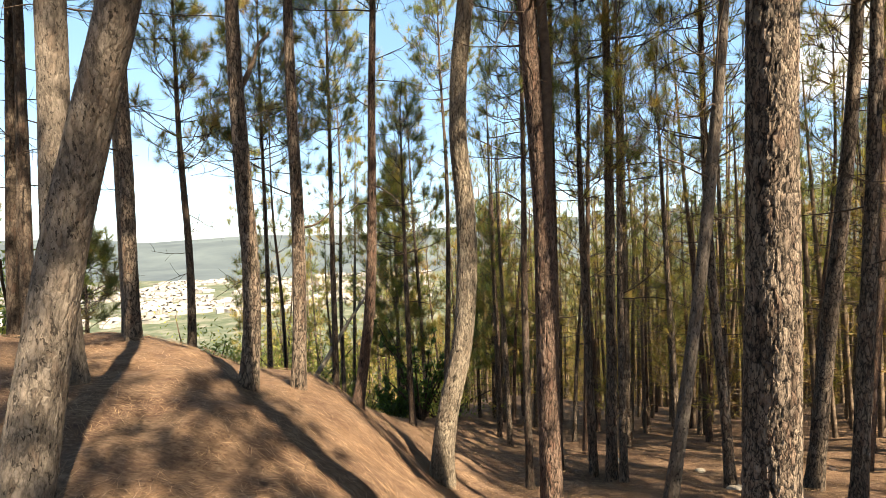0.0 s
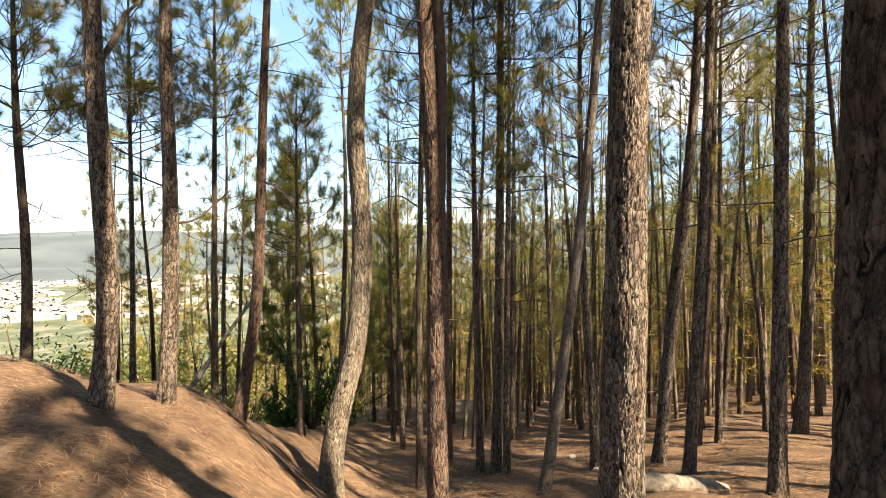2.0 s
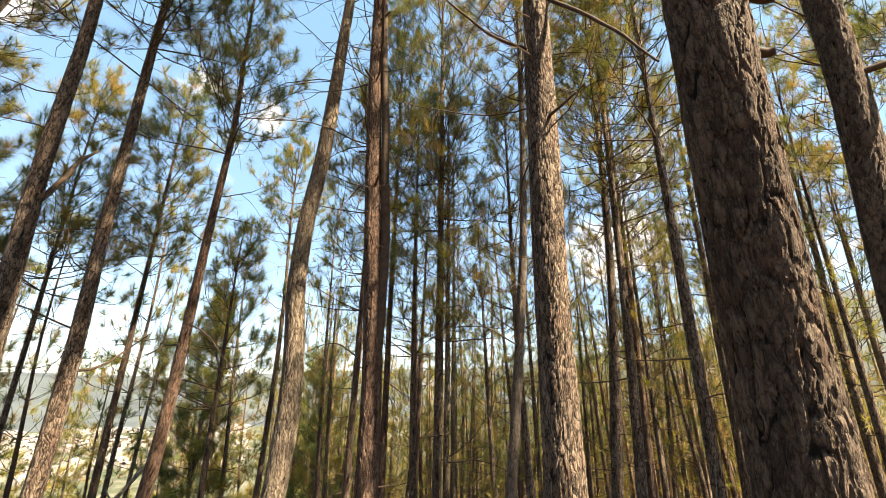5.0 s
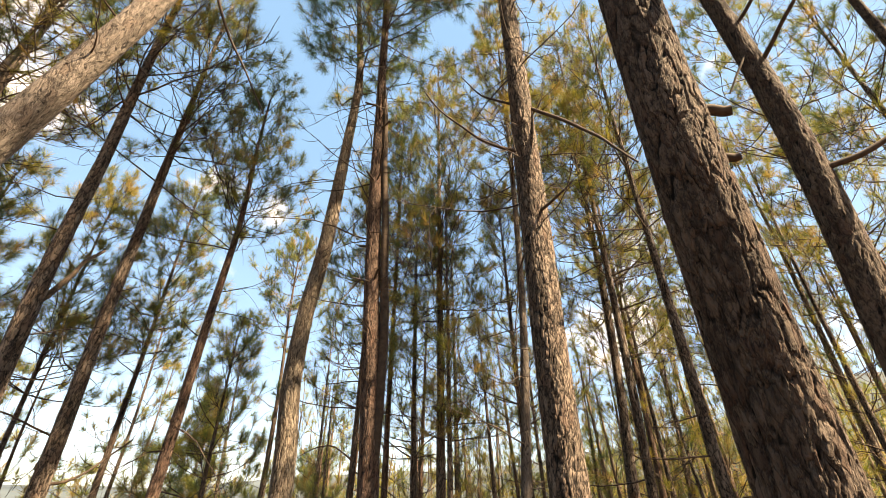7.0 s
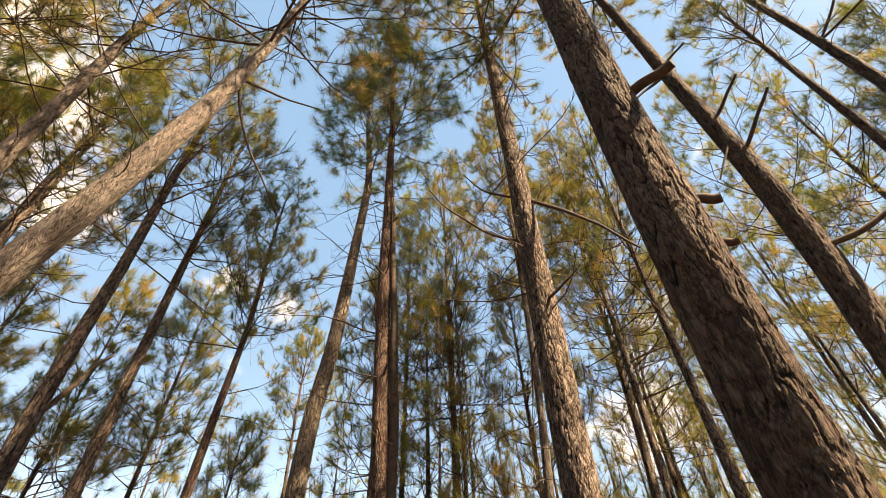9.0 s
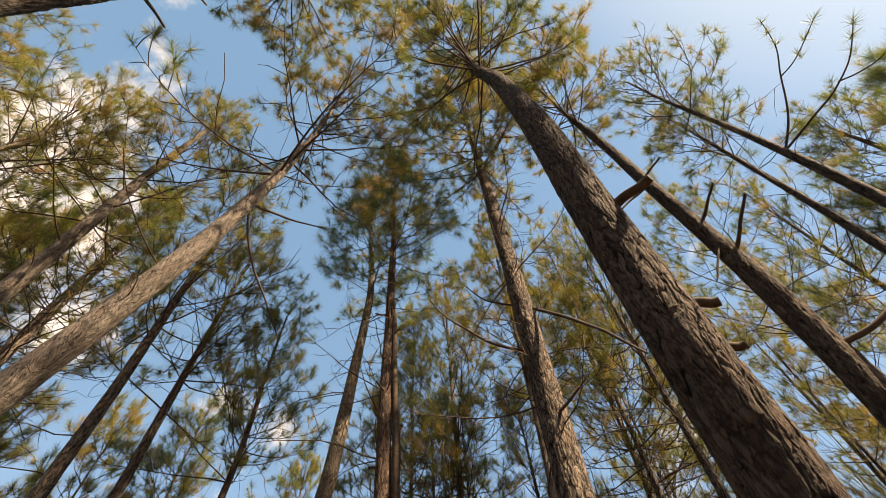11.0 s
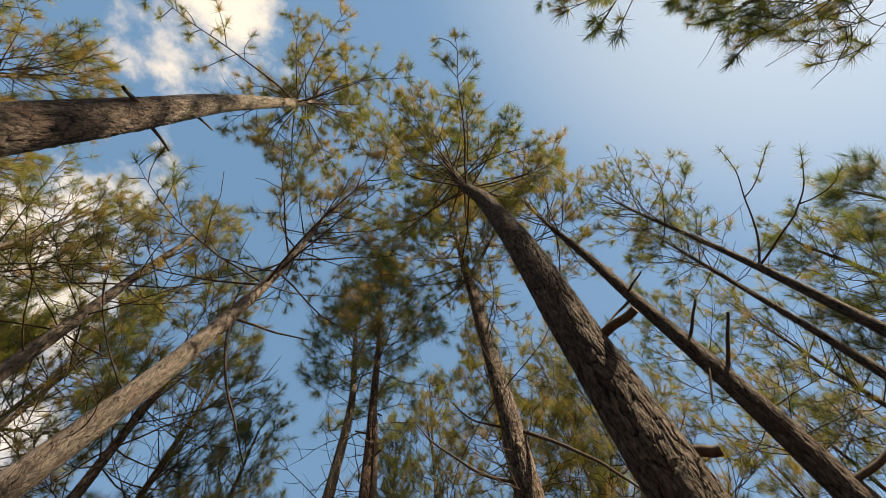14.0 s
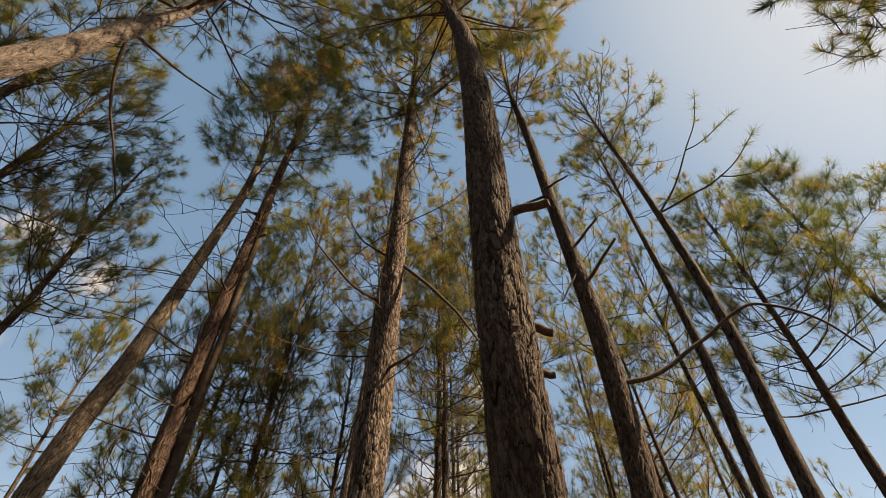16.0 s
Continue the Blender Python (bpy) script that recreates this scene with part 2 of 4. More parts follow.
STRAW = leaf_material("fallen_needles", [(0.0, (0.05, 0.026, 0.017)), (0.5, (0.155, 0.09, 0.056)), (1.0, (0.33, 0.235, 0.155))], 0.15)
STONE = plain("pale_stone", (0.16, 0.145, 0.125), (0.32, 0.295, 0.26))
ASPHALT = plain("grey_road", (0.16, 0.16, 0.16), (0.24, 0.235, 0.23), 3)
WALLWHITE = plain("pale_walls", (0.13, 0.13, 0.128), (0.27, 0.27, 0.265), 0.03)
ROOFTONES = plain("tin_roofs", (0.14, 0.115, 0.105), (0.27, 0.27, 0.27), 0.02)


# ---- mesh helpers ----
def hermite(xs, ys, x):
    """Smooth curve through the rows ys at xs, read at x."""
    xs, ys, x = np.asarray(xs, float), np.asarray(ys, float), np.atleast_1d(np.asarray(x, float))
    m = np.gradient(ys, xs, axis=0)
    i = np.clip(np.searchsorted(xs, x, side="right") - 1, 0, len(xs) - 2)
    h = xs[i + 1] - xs[i]
    t = np.clip((x - xs[i]) / h, 0, 1)
    if ys.ndim > 1:
        h, t = h[:, None], t[:, None]
    return (2 * t**3 - 3 * t**2 + 1) * ys[i] + (t**3 - 2 * t**2 + t) * h * m[i] + (3 * t**2 - 2 * t**3) * ys[i + 1] + (t**3 - t**2) * h * m[i + 1]


def mesh_of(name, verts, faces, mat, smooth=True, **attributes):
    """A mesh from arrays of points and of faces that all have the same number of corners."""
    verts, faces = np.asarray(verts, np.float32), np.asarray(faces, np.int32)
    me = bpy.data.meshes.new(name)
    n, k = faces.shape
    me.vertices.add(len(verts))
    me.vertices.foreach_set("co", verts.ravel())
    me.loops.add(n * k)
    me.loops.foreach_set("vertex_index", faces.ravel())
    me.polygons.add(n)
    me.polygons.foreach_set("loop_start", np.arange(0, n * k, k, dtype=np.int32))
    me.polygons.foreach_set("use_smooth", np.full(n, smooth))
    for key, values in attributes.items():
        me.attributes.new(key, "FLOAT", "POINT").data.foreach_set("value", np.asarray(values, np.float32))
    me.materials.append(mat)
    me.update(calc_edges=True)
    return me


def piece(name, me, parent=None, label="", kind=""):
    ob = new(name, me)
    if parent is not None:
        ob.parent = parent
    return tagged(ob, label=label, kind=kind)


def tube(pts, radii, sides):
    """Rings round a line of points, closed by nothing: verts and quads."""
    pts, radii = np.asarray(pts, float), np.asarray(radii, float)
    t = np.gradient(pts, axis=0)
    t /= np.linalg.norm(t, axis=1)[:, None] + 1e-9
    ref = np.where(np.abs(t[:, 2:3]) > 0.9, np.array([[1.0, 0, 0]]), np.array([[0, 0, 1.0]]))
    a = np.cross(t, ref)
    a /= np.linalg.norm(a, axis=1)[:, None] + 1e-9
    b = np.cross(t, a)
    w = np.arange(sides) * 2 * np.pi / sides
    v = pts[:, None] + radii[:, None, None] * (np.cos(w)[None, :, None] * a[:, None] + np.sin(w)[None, :, None] * b[:, None])
    n = len(pts)
    i, j = np.meshgrid(np.arange(n - 1), np.arange(sides), indexing="ij")
    q = np.stack([i * sides + j, i * sides + (j + 1) % sides, (i + 1) * sides + (j + 1) % sides, (i + 1) * sides + j], -1)
    return v.reshape(-1, 3), q.reshape(-1, 4)


class Bag:
    """Gathers tubes or needles into one mesh."""

    def __init__(self):
        self.v, self.f, self.t, self.n = [], [], [], 0

    def add(self, v, f, tone=None):
        self.v.append(v)
        self.f.append(f + self.n)
        self.n += len(v)
        if tone is not None:
            self.t.append(tone)

    def mesh(self, name, mat, smooth=True):
        extra = {"tone": np.concatenate(self.t)} if self.t else {}
        return mesh_of(name, np.concatenate(self.v), np.concatenate(self.f), mat, smooth, **extra)


def unit(v):
    return v / (np.linalg.norm(v, axis=-1, keepdims=True) + 1e-9)


def tuft_needles(rs, centres, ways, size, count, tones, width=0.0024, droop=0.12, shoot=0.09):
    """Brushes of long needles round the end of each shoot: close to its line at the tip, standing off it farther back."""
    m = len(centres)
    c, w = np.repeat(centres, count, 0), np.repeat(ways, count, 0)
    k = m * count
    back = rs.rand(k)
    angle = 0.2 + 1.25 * back + 0.22 * rs.randn(k)
    across = unit(np.cross(w, rs.randn(k, 3)))
    d = w * np.cos(angle)[:, None] + across * np.sin(angle)[:, None]
    ln = np.repeat(size, count) * (0.75 + 0.35 * rs.rand(k))
    base = c - w * (back * shoot)[:, None]
    side = unit(np.cross(d, rs.randn(k, 3))) * width
    d[:, 2] -= droop * (0.5 + rs.rand(k))
    tip = base + unit(d) * ln[:, None]
    v = np.stack([base - side, base + side, tip], 1).reshape(-1, 3)
    f = np.arange(3 * k).reshape(-1, 3)
    tone = np.clip(np.repeat(tones, count) + 0.09 * rs.randn(k), 0, 1)
    return v, f, np.repeat(tone, 3)


def cells(u, v, nu, seed):
    """Cellular pattern, periodic in u with period nu: ridge height (0 in the joints) and a number for each cell."""
    def h(a, b, s):
        x = np.sin(a * 127.1 + b * 311.7 + s * 74.7 + seed * 13.7) * 43758.5453
        return x - np.floor(x)
    iu, iv = np.floor(u), np.floor(v)
    f1 = np.full(u.shape, 9.0)
    f2, idn = f1.copy(), np.zeros(u.shape)
    for du in (-1, 0, 1):
        for dv in (-1, 0, 1):
            a, b = iu + du, iv + dv
            am = np.mod(a, nu)
            d = np.hypot(a + 0.15 + 0.7 * h(am, b, 1) - u, b + 0.1 + 0.8 * h(am, b, 2) - v)
            nearer = d < f1
            f2 = np.where(nearer, f1, np.minimum(f2, d))
            idn = np.where(nearer, h(am, b, 3), idn)
            f1 = np.where(nearer, d, f1)
    return np.clip((f2 - f1) / 0.2, 0, 1), idn


def wave_noise(u, v, nu, seed):
    """Smooth value noise, periodic in u with period nu."""
    def h(a, b):
        x = np.sin(np.mod(a, nu) * 91.7 + b * 57.3 + seed * 31.1) * 24634.6345
        return x - np.floor(x)
    a, b = np.floor(u), np.floor(v)
    s, t = u - a, v - b
    s, t = s * s * (3 - 2 * s), t * t * (3 - 2 * t)
    return (h(a, b) * (1 - s) + h(a + 1, b) * s) * (1 - t) + (h(a, b + 1) * (1 - s) + h(a + 1, b + 1) * s) * t


def trunk_mesh(path, diam, top, base, seed, mat, sides, step, plate=(0.045, 0.13), depth=0.014, fine_to=99.0, ridged=0.0, closed=0.0):
    """A tapered trunk along path: long bark plates raised between broken fissures, smaller scales on them. Local to base."""
    zs = np.arange(base[2] - 0.25, min(top, fine_to), step)
    if fine_to < top:
        zs = np.concatenate([zs, np.arange(fine_to, top, step * 4)])
    zs = np.append(zs, top)
    xy = hermite([p[2] for p in path], [(p[0], p[1]) for p in path], zs)
    pts = np.column_stack([xy, zs]) - np.array(base)
    u = np.clip((zs - base[2]) / (top - base[2]), 0, 1)
    r = diam / 2 * (1.06 - 0.86 * u**1.25) + 0.16 * diam * np.exp(-np.maximum(zs - base[2], 0) / 0.22)
    v, q = tube(pts, r, sides)
    th = np.tile(np.arange(sides) / sides, len(zs))
    z = np.repeat(zs, sides)
    rr = np.repeat(r, sides)
    nu = max(6, int(round(np.pi * diam / plate[0])))
    t = z / plate[1]
    warp = wave_noise(th * nu, t * 1.6, nu, seed) - 0.5 + 0.6 * (wave_noise(th * nu * 2, t * 4, nu * 2, seed + 3) - 0.5)
    rise = wave_noise(th * nu, t, nu, seed + 9) - 0.5
    long = np.abs(wave_noise(th * nu + 0.9 * warp, t * 0.45, nu, seed + 11) - 0.5)
    long2 = np.abs(wave_noise(th * nu * 2 + 1.2 * warp, t * 0.8, nu * 2, seed + 13) - 0.5)
    furrow = np.minimum(np.clip(long / 0.17, 0, 1), np.clip(long2 / 0.14, 0.15, 1))
    big, idn = cells(th * nu + 1.1 * warp, t + 0.9 * rise, nu, seed)
    small, idf = cells(th * nu * 3 + 1.5 * warp, t * 5 + 2 * rise, nu * 3, seed + 5)
    flake = np.floor(wave_noise(th * nu * 3 + warp, t * 5, nu * 3, seed + 7) * 4) / 4
    rough = wave_noise(th * nu * 7, t * 16, nu * 7, seed + 4)
    height = big * (0.36 + 0.1 * small**0.5 + 0.2 * flake) * (1 - 0.45 * ridged) + (0.24 + 0.34 * ridged) * furrow**0.4 + 0.06 * rough - 0.06 * ridged
    height = np.clip(height + closed * (0.75 - height), 0, 1)
    centre = np.repeat(pts, sides, 0)
    out = unit(v - centre)
    lump = 0.03 * rr * np.sin(2 * np.pi * th * 2 + z * 1.7 + seed) + 0.03 * rr * np.sin(2 * np.pi * th * 3 - z * 3.1)
    thin = np.clip(rr / (diam / 2), 0.25, 1)
    v = v + out * ((height - 0.6) * depth * (0.75 + 0.5 * idn) * thin + lump)[:, None]
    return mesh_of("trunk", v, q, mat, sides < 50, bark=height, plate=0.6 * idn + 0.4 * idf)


def limb_line(rs, start, az, up, length, bend, segs=8, wiggle=0.10):
    p, pts = np.array(start, float), [np.array(start, float)]
    a, e = az, up
    for k in range(segs):
        a += rs.randn() * wiggle
        e += bend / segs + rs.randn() * wiggle * 0.8
        e = min(e, 1.35)
        p = p + length / segs * np.array([math.cos(e) * math.sin(a), math.cos(e) * math.cos(a), math.sin(e)])
        pts.append(p)
    return np.array(pts)


def live_branch(rs, start, az, up, length, thick, tone, wood, tufts, needles, size, droop, width, thin, fine):
    """A limb, bare at its foot, with curved side twigs; shoots near the twig ends carry the brushes of needles."""
    pts = limb_line(rs, start, az, up, length, 0.25 + 0.4 * rs.rand(), 7 if fine else 4)
    s = np.linspace(0, 1, len(pts))
    wood.add(*tube(pts, thick * (1 - 0.8 * s), 4 if fine else 3))
    way = unit(np.diff(pts, axis=0))
    ends, dirs = [pts[-1]], [way[-1]]
    n = max(3, int(length * (5.2 if fine else 4.2)))
    for k in range(n):
        f = 0.36 + 0.62 * (k + rs.rand()) / n
        i = min(int(f * (len(pts) - 1)), len(way) - 1)
        p = pts[i] + (pts[i + 1] - pts[i]) * (f * (len(pts) - 1) - i)
        side = 1 if k % 2 else -1
        aa = math.atan2(way[i][0], way[i][1]) + side * (0.5 + 0.6 * rs.rand())
        ee = math.asin(np.clip(way[i][2], -1, 1)) * 0.5 + 0.1 + 0.35 * rs.randn()
        ll = (0.25 + 0.55 * rs.rand()) * (0.35 + 0.45 * length) * (1.15 - 0.6 * f)
        segs = 3 if fine else 1
        t = limb_line(rs, p, aa, ee, ll, 0.8, segs, 0.2 if fine else 0.16)
        wood.add(*tube(t, thick * 0.38 * (1 - 0.6 * np.linspace(0, 1, segs + 1)) + 0.0018, 3))
        w = unit(np.diff(t, axis=0))
        if rs.rand() < thin:
            continue
        ends.append(t[-1])
        dirs.append(w[-1])
        for j in range((1 + (ll > 0.55)) if fine else 0):
            q = t[1 + rs.randint(segs - 1)]
            g = unit(w[-1] + 0.9 * unit(rs.randn(3)) + np.array([0, 0, 0.2]))
            e = q + g * (0.07 + 0.14 * rs.rand())
            wood.add(*tube([q, e], [0.0045, 0.003], 3))
            ends.append(e)
            dirs.append(g)
    for k in range(2 if fine else 0):
        i = rs.randint(1, len(pts) - 2)
        t = limb_line(rs, pts[i], rs.rand() * 6.28, rs.randn() * 0.6, 0.3 + 0.55 * rs.rand(), rs.randn() * 1.6, 5, 0.3)
        wood.add(*tube(t, np.linspace(0.005, 0.002, 6), 3))
    ends, dirs = np.array(ends), unit(np.array(dirs) + np.array([0, 0, 0.2]))
    tn = tone + 0.2 * rs.randn(len(ends)) + 0.12 * rs.randn()
    tn = np.clip(np.where(rs.rand(len(ends)) < 0.08, 0.9, tn), 0, 1)
    tufts.add(*tuft_needles(rs, ends, dirs, size * (0.72 + 0.45 * rs.rand(len(ends))), needles, tn, width, droop))


def dead_branch(rs, start, az, up, length, thick, wood):
    pts = limb_line(rs, start, az, up, length, rs.randn() * 0.4, 6, 0.16)
    wood.add(*tube(pts, thick * (1 - 0.7 * np.linspace(0, 1, len(pts))), 4))
    for k in range(int(length * 5)):
        i = rs.randint(1, len(pts) - 1)
        t = limb_line(rs, pts[i], az + rs.choice((-1, 1)) * (0.4 + rs.rand()), rs.randn() * 0.5, length * (0.15 + 0.35 * rs.rand()), rs.randn() * 0.7, 3, 0.25)
        wood.add(*tube(t, thick * 0.35 * (1 - 0.6 * np.linspace(0, 1, 4)) + 0.001, 3))


# ---- ground ----
GROUND_R = (0, 1.5, 3, 5, 7, 10, 20)
GROUND_Z = {
    -180: (.05, .1, .15, .2, .3, .1), -130: (.1, .25, .4, .5, .6, .3), -90: (.18, .36, .65, .8, .7, -.4),
    -60: (.16, .34, .65, .75, .4, -2.4), -45: (.15, .3, .55, .6, -.2, -4.4), -36: (.12, .25, .5, .45, -.7, -5.4),
    -31: (.1, .18, .4, .2, -1.1, -5.9), -25: (.05, .1, .1, -.18, -1.4, -6.4), -17: (0, -.1, -.2, -.52, -1.6, -6.9),
}
GROUND_Z.update({
    -12: (-.05, -.25, -.5, -1., -2.3, -7.4), -4: (-.1, -.5, -1.15, -1.6, -2.6, -7.2), 3: (-.15, -.65, -1.5, -2., -2.9, -6),
    20: (-.15, -.65, -1.45, -2.05, -3., -5.7), 35: (-.12, -.5, -1.2, -1.8, -2.6, -5.2), 50: (-.1, -.38, -.85, -1.3, -2., -3.6),
    70: (-.08, -.3, -.6, -.85, -1.4, -2.9), 90: (-.05, -.2, -.4, -.6, -1., -2.4), 130: (0, 0, -.1, -.15, -.2, -.9),
})


def ground_z(x, y):
    """Height of the hillside: a mound on one side, a bank that falls to the valley on the other."""
    x, y = np.atleast_1d(np.asarray(x, float)), np.atleast_1d(np.asarray(y, float))
    r, az = np.hypot(x, y), np.degrees(np.arctan2(x, y))
    ks = sorted(GROUND_Z)
    wrap = [ks[-1] - 360] + ks + [ks[0] + 360, ks[1] + 360]
    table = np.array([(0,) + GROUND_Z[(k + 180) % 360 - 180] for k in wrap])
    prof, gr = hermite(wrap, table, az), np.array(GROUND_R, float)
    m = np.gradient(prof, gr, axis=1)
    rr, n = np.minimum(r, 20), np.arange(len(r))
    i = np.clip(np.searchsorted(gr, rr, side="right") - 1, 0, len(gr) - 2)
    h = gr[i + 1] - gr[i]
    t = (rr - gr[i]) / h
    z = (2 * t**3 - 3 * t**2 + 1) * prof[n, i] + (t**3 - 2 * t**2 + t) * h * m[n, i] + (3 * t**2 - 2 * t**3) * prof[n, i + 1] + (t**3 - t**2) * h * m[n, i + 1]
    far = np.maximum(r - 20, 0)
    z = z - 58 * (1 - np.exp(-far / 160)) * np.clip((100 - np.abs(az + 10)) / 40, 0.0, 1) - 4 * (1 - np.exp(-far / 40))
    return z + 0.035 * np.sin(x * 2.1 + 1.3 * np.sin(y * 1.4)) * np.cos(y * 1.9 + x * 0.6) + 0.018 * np.sin(x * 5.3 + y * 2.2) * np.sin(y * 4.7 - x * 1.1)


def gz(x, y):
    return float(ground_z(x, y)[0])


def build_ground():
    radii = np.concatenate([np.arange(0.02, 12, 0.1), 12 * 1.045 ** np.arange(0, 135)])
    n = 256
    w = np.arange(n) * 2 * np.pi / n
    x, y = np.outer(radii, np.sin(w)).ravel(), np.outer(radii, np.cos(w)).ravel()
    z = ground_z(x, y)
    near = np.hypot(x, y) < 14
    z[near] += np.array([0.06 * noise.fractal((a * 1.9, b * 1.9, 0.0), 0.8, 2.0, 4) for a, b in zip(x[near], y[near])])
    i, j = np.meshgrid(np.arange(len(radii) - 1), np.arange(n), indexing="ij")
    q = np.stack([i * n + j, (i + 1) * n + j, (i + 1) * n + (j + 1) % n, i * n + (j + 1) % n], -1).reshape(-1, 4)
    ob = new("ground", mesh_of("ground", np.column_stack([x, y, z]), q, GROUND_MAT))
    tagged(ob, "sloping forest floor of dry orange-brown pine needles", "ground", kind="structure")


build_ground()


# ---- pines ----
def crown_branches(rs, path, base, z0, top, spread, diam, dead_from, gap=0.42, bare=0):
    """Where the limbs leave the trunk: place, heading, rise, length, thickness, alive or not."""
    out = []
    z, turn = dead_from, rs.rand() * 6.28
    while z < top - 0.15:
        u = (z - z0) / max(top - z0, 0.1)
        alive = u >= 0
        c = hermite([p[2] for p in path], [(p[0], p[1]) for p in path], z)[0] - np.array(base[:2])
        for k in range(rs.randint(3, 6) if alive else rs.randint(1, 3) + bare):
            az = turn + k * 2.4 + rs.randn() * 0.35
            if alive:
                ln = spread * (0.45 + 0.75 * math.sin(min(1.0, 0.35 + u * 0.4) * math.pi)) * (1.0 - 0.62 * u) * (0.7 + 0.5 * rs.rand())
                out.append(((c[0], c[1], z - base[2]), az, 0.1 + 0.75 * u + 0.15 * rs.randn(), max(ln, 0.3), 0.0045 + 0.0045 * ln, True))
            else:
                ln = 0.2 + rs.rand() ** 2 * 1.2
                out.append(((c[0], c[1], z - base[2]), az, 0.15 * rs.randn(), ln, 0.004 + 0.0045 * ln, False))
        turn += 1.1
        z += gap * (0.6 + 0.7 * rs.rand()) * (0.75 if alive else 1.0)
    out.append(((*(hermite([p[2] for p in path], [(p[0], p[1]) for p in path], top)[0] - np.array(base[:2])), top - base[2] - 0.05), 0.3, 1.2, 0.35, 0.012, True))
    return out


def pine(path, diam, crown, top, spread, seed, tone=0.35, mat=None, sides=20, step=0.12, dead_from=None, needles=66, size=0.17,
         label="tall slender pine rooted in the needle-covered slope", single=True, gap=0.38, local=False, full=False, bare=0, upper=None, droop=0.12, width=0.0021, thin=0.06):
    """One pine: trunk along path, limbs in whorls, each live limb with its needles."""
    rs = np.random.RandomState(seed)
    x, y = path[0][:2]
    zb = path[0][2] if local else gz(x, y)
    base = (x, y, zb)
    path = [(x, y, zb - 0.4)] + [p for p in path[1:] if p[2] > zb + 0.5]
    if path[-1][2] < top:
        a, b = path[-2], path[-1]
        k = 0.5 * (top - b[2]) / (b[2] - a[2])
        path.append((b[0] + k * (b[0] - a[0]) * 0.5, b[1] + k * (b[1] - a[1]) * 0.5, top + 0.01))
    root = new("pine_tree")
    root.location = base
    tagged(root, label, "pine tree", "pines of the grove")
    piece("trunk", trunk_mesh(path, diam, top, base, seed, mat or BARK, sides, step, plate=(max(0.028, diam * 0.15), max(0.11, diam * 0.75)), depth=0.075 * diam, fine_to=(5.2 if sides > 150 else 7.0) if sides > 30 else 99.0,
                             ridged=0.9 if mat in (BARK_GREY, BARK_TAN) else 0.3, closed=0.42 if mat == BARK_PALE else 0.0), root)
    # second bark above a height: a bark change with sun and shade painted in
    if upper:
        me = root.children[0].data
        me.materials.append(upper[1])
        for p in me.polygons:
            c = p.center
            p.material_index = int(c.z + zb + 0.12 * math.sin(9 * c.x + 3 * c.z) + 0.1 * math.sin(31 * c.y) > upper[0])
    limbs = crown_branches(rs, path, base, crown, top, spread, diam, dead_from if dead_from else zb + 2.0, gap, bare)
    wood_all, leaf_all = Bag(), Bag()
    for start, az, up, ln, thick, alive in limbs:
        wood, leaf = (Bag(), Bag()) if single else (wood_all, leaf_all)
        if alive:
            live_branch(rs, start, az, up, ln, thick, tone, wood, leaf, needles, size, droop, width, thin, single or full)
        else:
            dead_branch(rs, start, az, up, ln, thick, wood)
        if single:
            br = piece("branch" if alive else "dead_branch", wood.mesh("branch", TWIG), root)
            if leaf.n:
                piece("needles", leaf.mesh("needles", NEEDLE, False), br)
    if not single:
        piece("branchwork", wood_all.mesh("branchwork", TWIG), root, kind="stuff")
        piece("crown", leaf_all.mesh("crown", NEEDLE, False), root, kind="stuff")
    return root


def limb(tree, pts, thick, tip, sawn=False, label="", straight=False):
    """One chosen limb or stub of a tree, along world points; a sawn one ends in a pale cut face."""
    p = np.array(pts) - np.array(tree.location)
    at = np.linspace(0, len(p) - 1, 5 * len(p))
    line = hermite(np.arange(len(p)), p, at)
    line = line + 0.12 * thick * np.column_stack([np.sin(at * 5), np.cos(at * 4), np.sin(at * 6 + 1)])
    if straight:
        f = np.linspace(0, 1, len(line))[:, None]
        line = p[0] + (p[-1] - p[0]) * f + 0.15 * thick * np.column_stack([np.sin(f[:, 0] * 9), np.cos(f[:, 0] * 7), np.sin(f[:, 0] * 11 + 1)])
    v, q = tube(line, np.linspace(thick, tip, len(line)), 9)
    ob = piece("branch_stub" if sawn else "bare_branch", mesh_of("branch", v, q, TWIG), tree, label)
    if sawn:
        ring = np.vstack([v[-9:], v[-9:].mean(0)])
        piece("sawn_end", mesh_of("sawn_end", ring, np.array([(k, (k + 1) % 9, 9) for k in range(9)]), CUTWOOD, False), ob, "pale sawn face")
    return ob


# the trees beside the camera
thick = pine([(1.78, 0.97, 0), (1.69, 0.89, 1.74), (1.45, 0.72, 3.0), (1.25, 0.52, 4.97), (1.20, 0.53, 6.58), (1.16, 0.68, 8.2), (1.09, 0.68, 9.81)], 0.30, 7.2, 11.2, 1.9, 11,
     0.42, BARK, 156, 0.0125, 6.6, 92, gap=0.32, thin=0.0, label="thick pine with deeply fissured dark bark and sawn-off limbs")
straight = pine([(1.90, 2.50, 0), (1.89, 2.47, 0.1), (1.87, 2.39, 2.66), (1.82, 2.24, 5.31), (1.81, 2.19, 7.96), (1.85, 2.22, 10.61), (1.85, 2.12, 13.0)], 0.26, 8.2, 13.4, 1.8, 12,
     0.6, BARK_GREY, 92, 0.018, 3.6, 84, thin=0.3, bare=3, label="straight pine with grey plated bark sunlit on one flank")
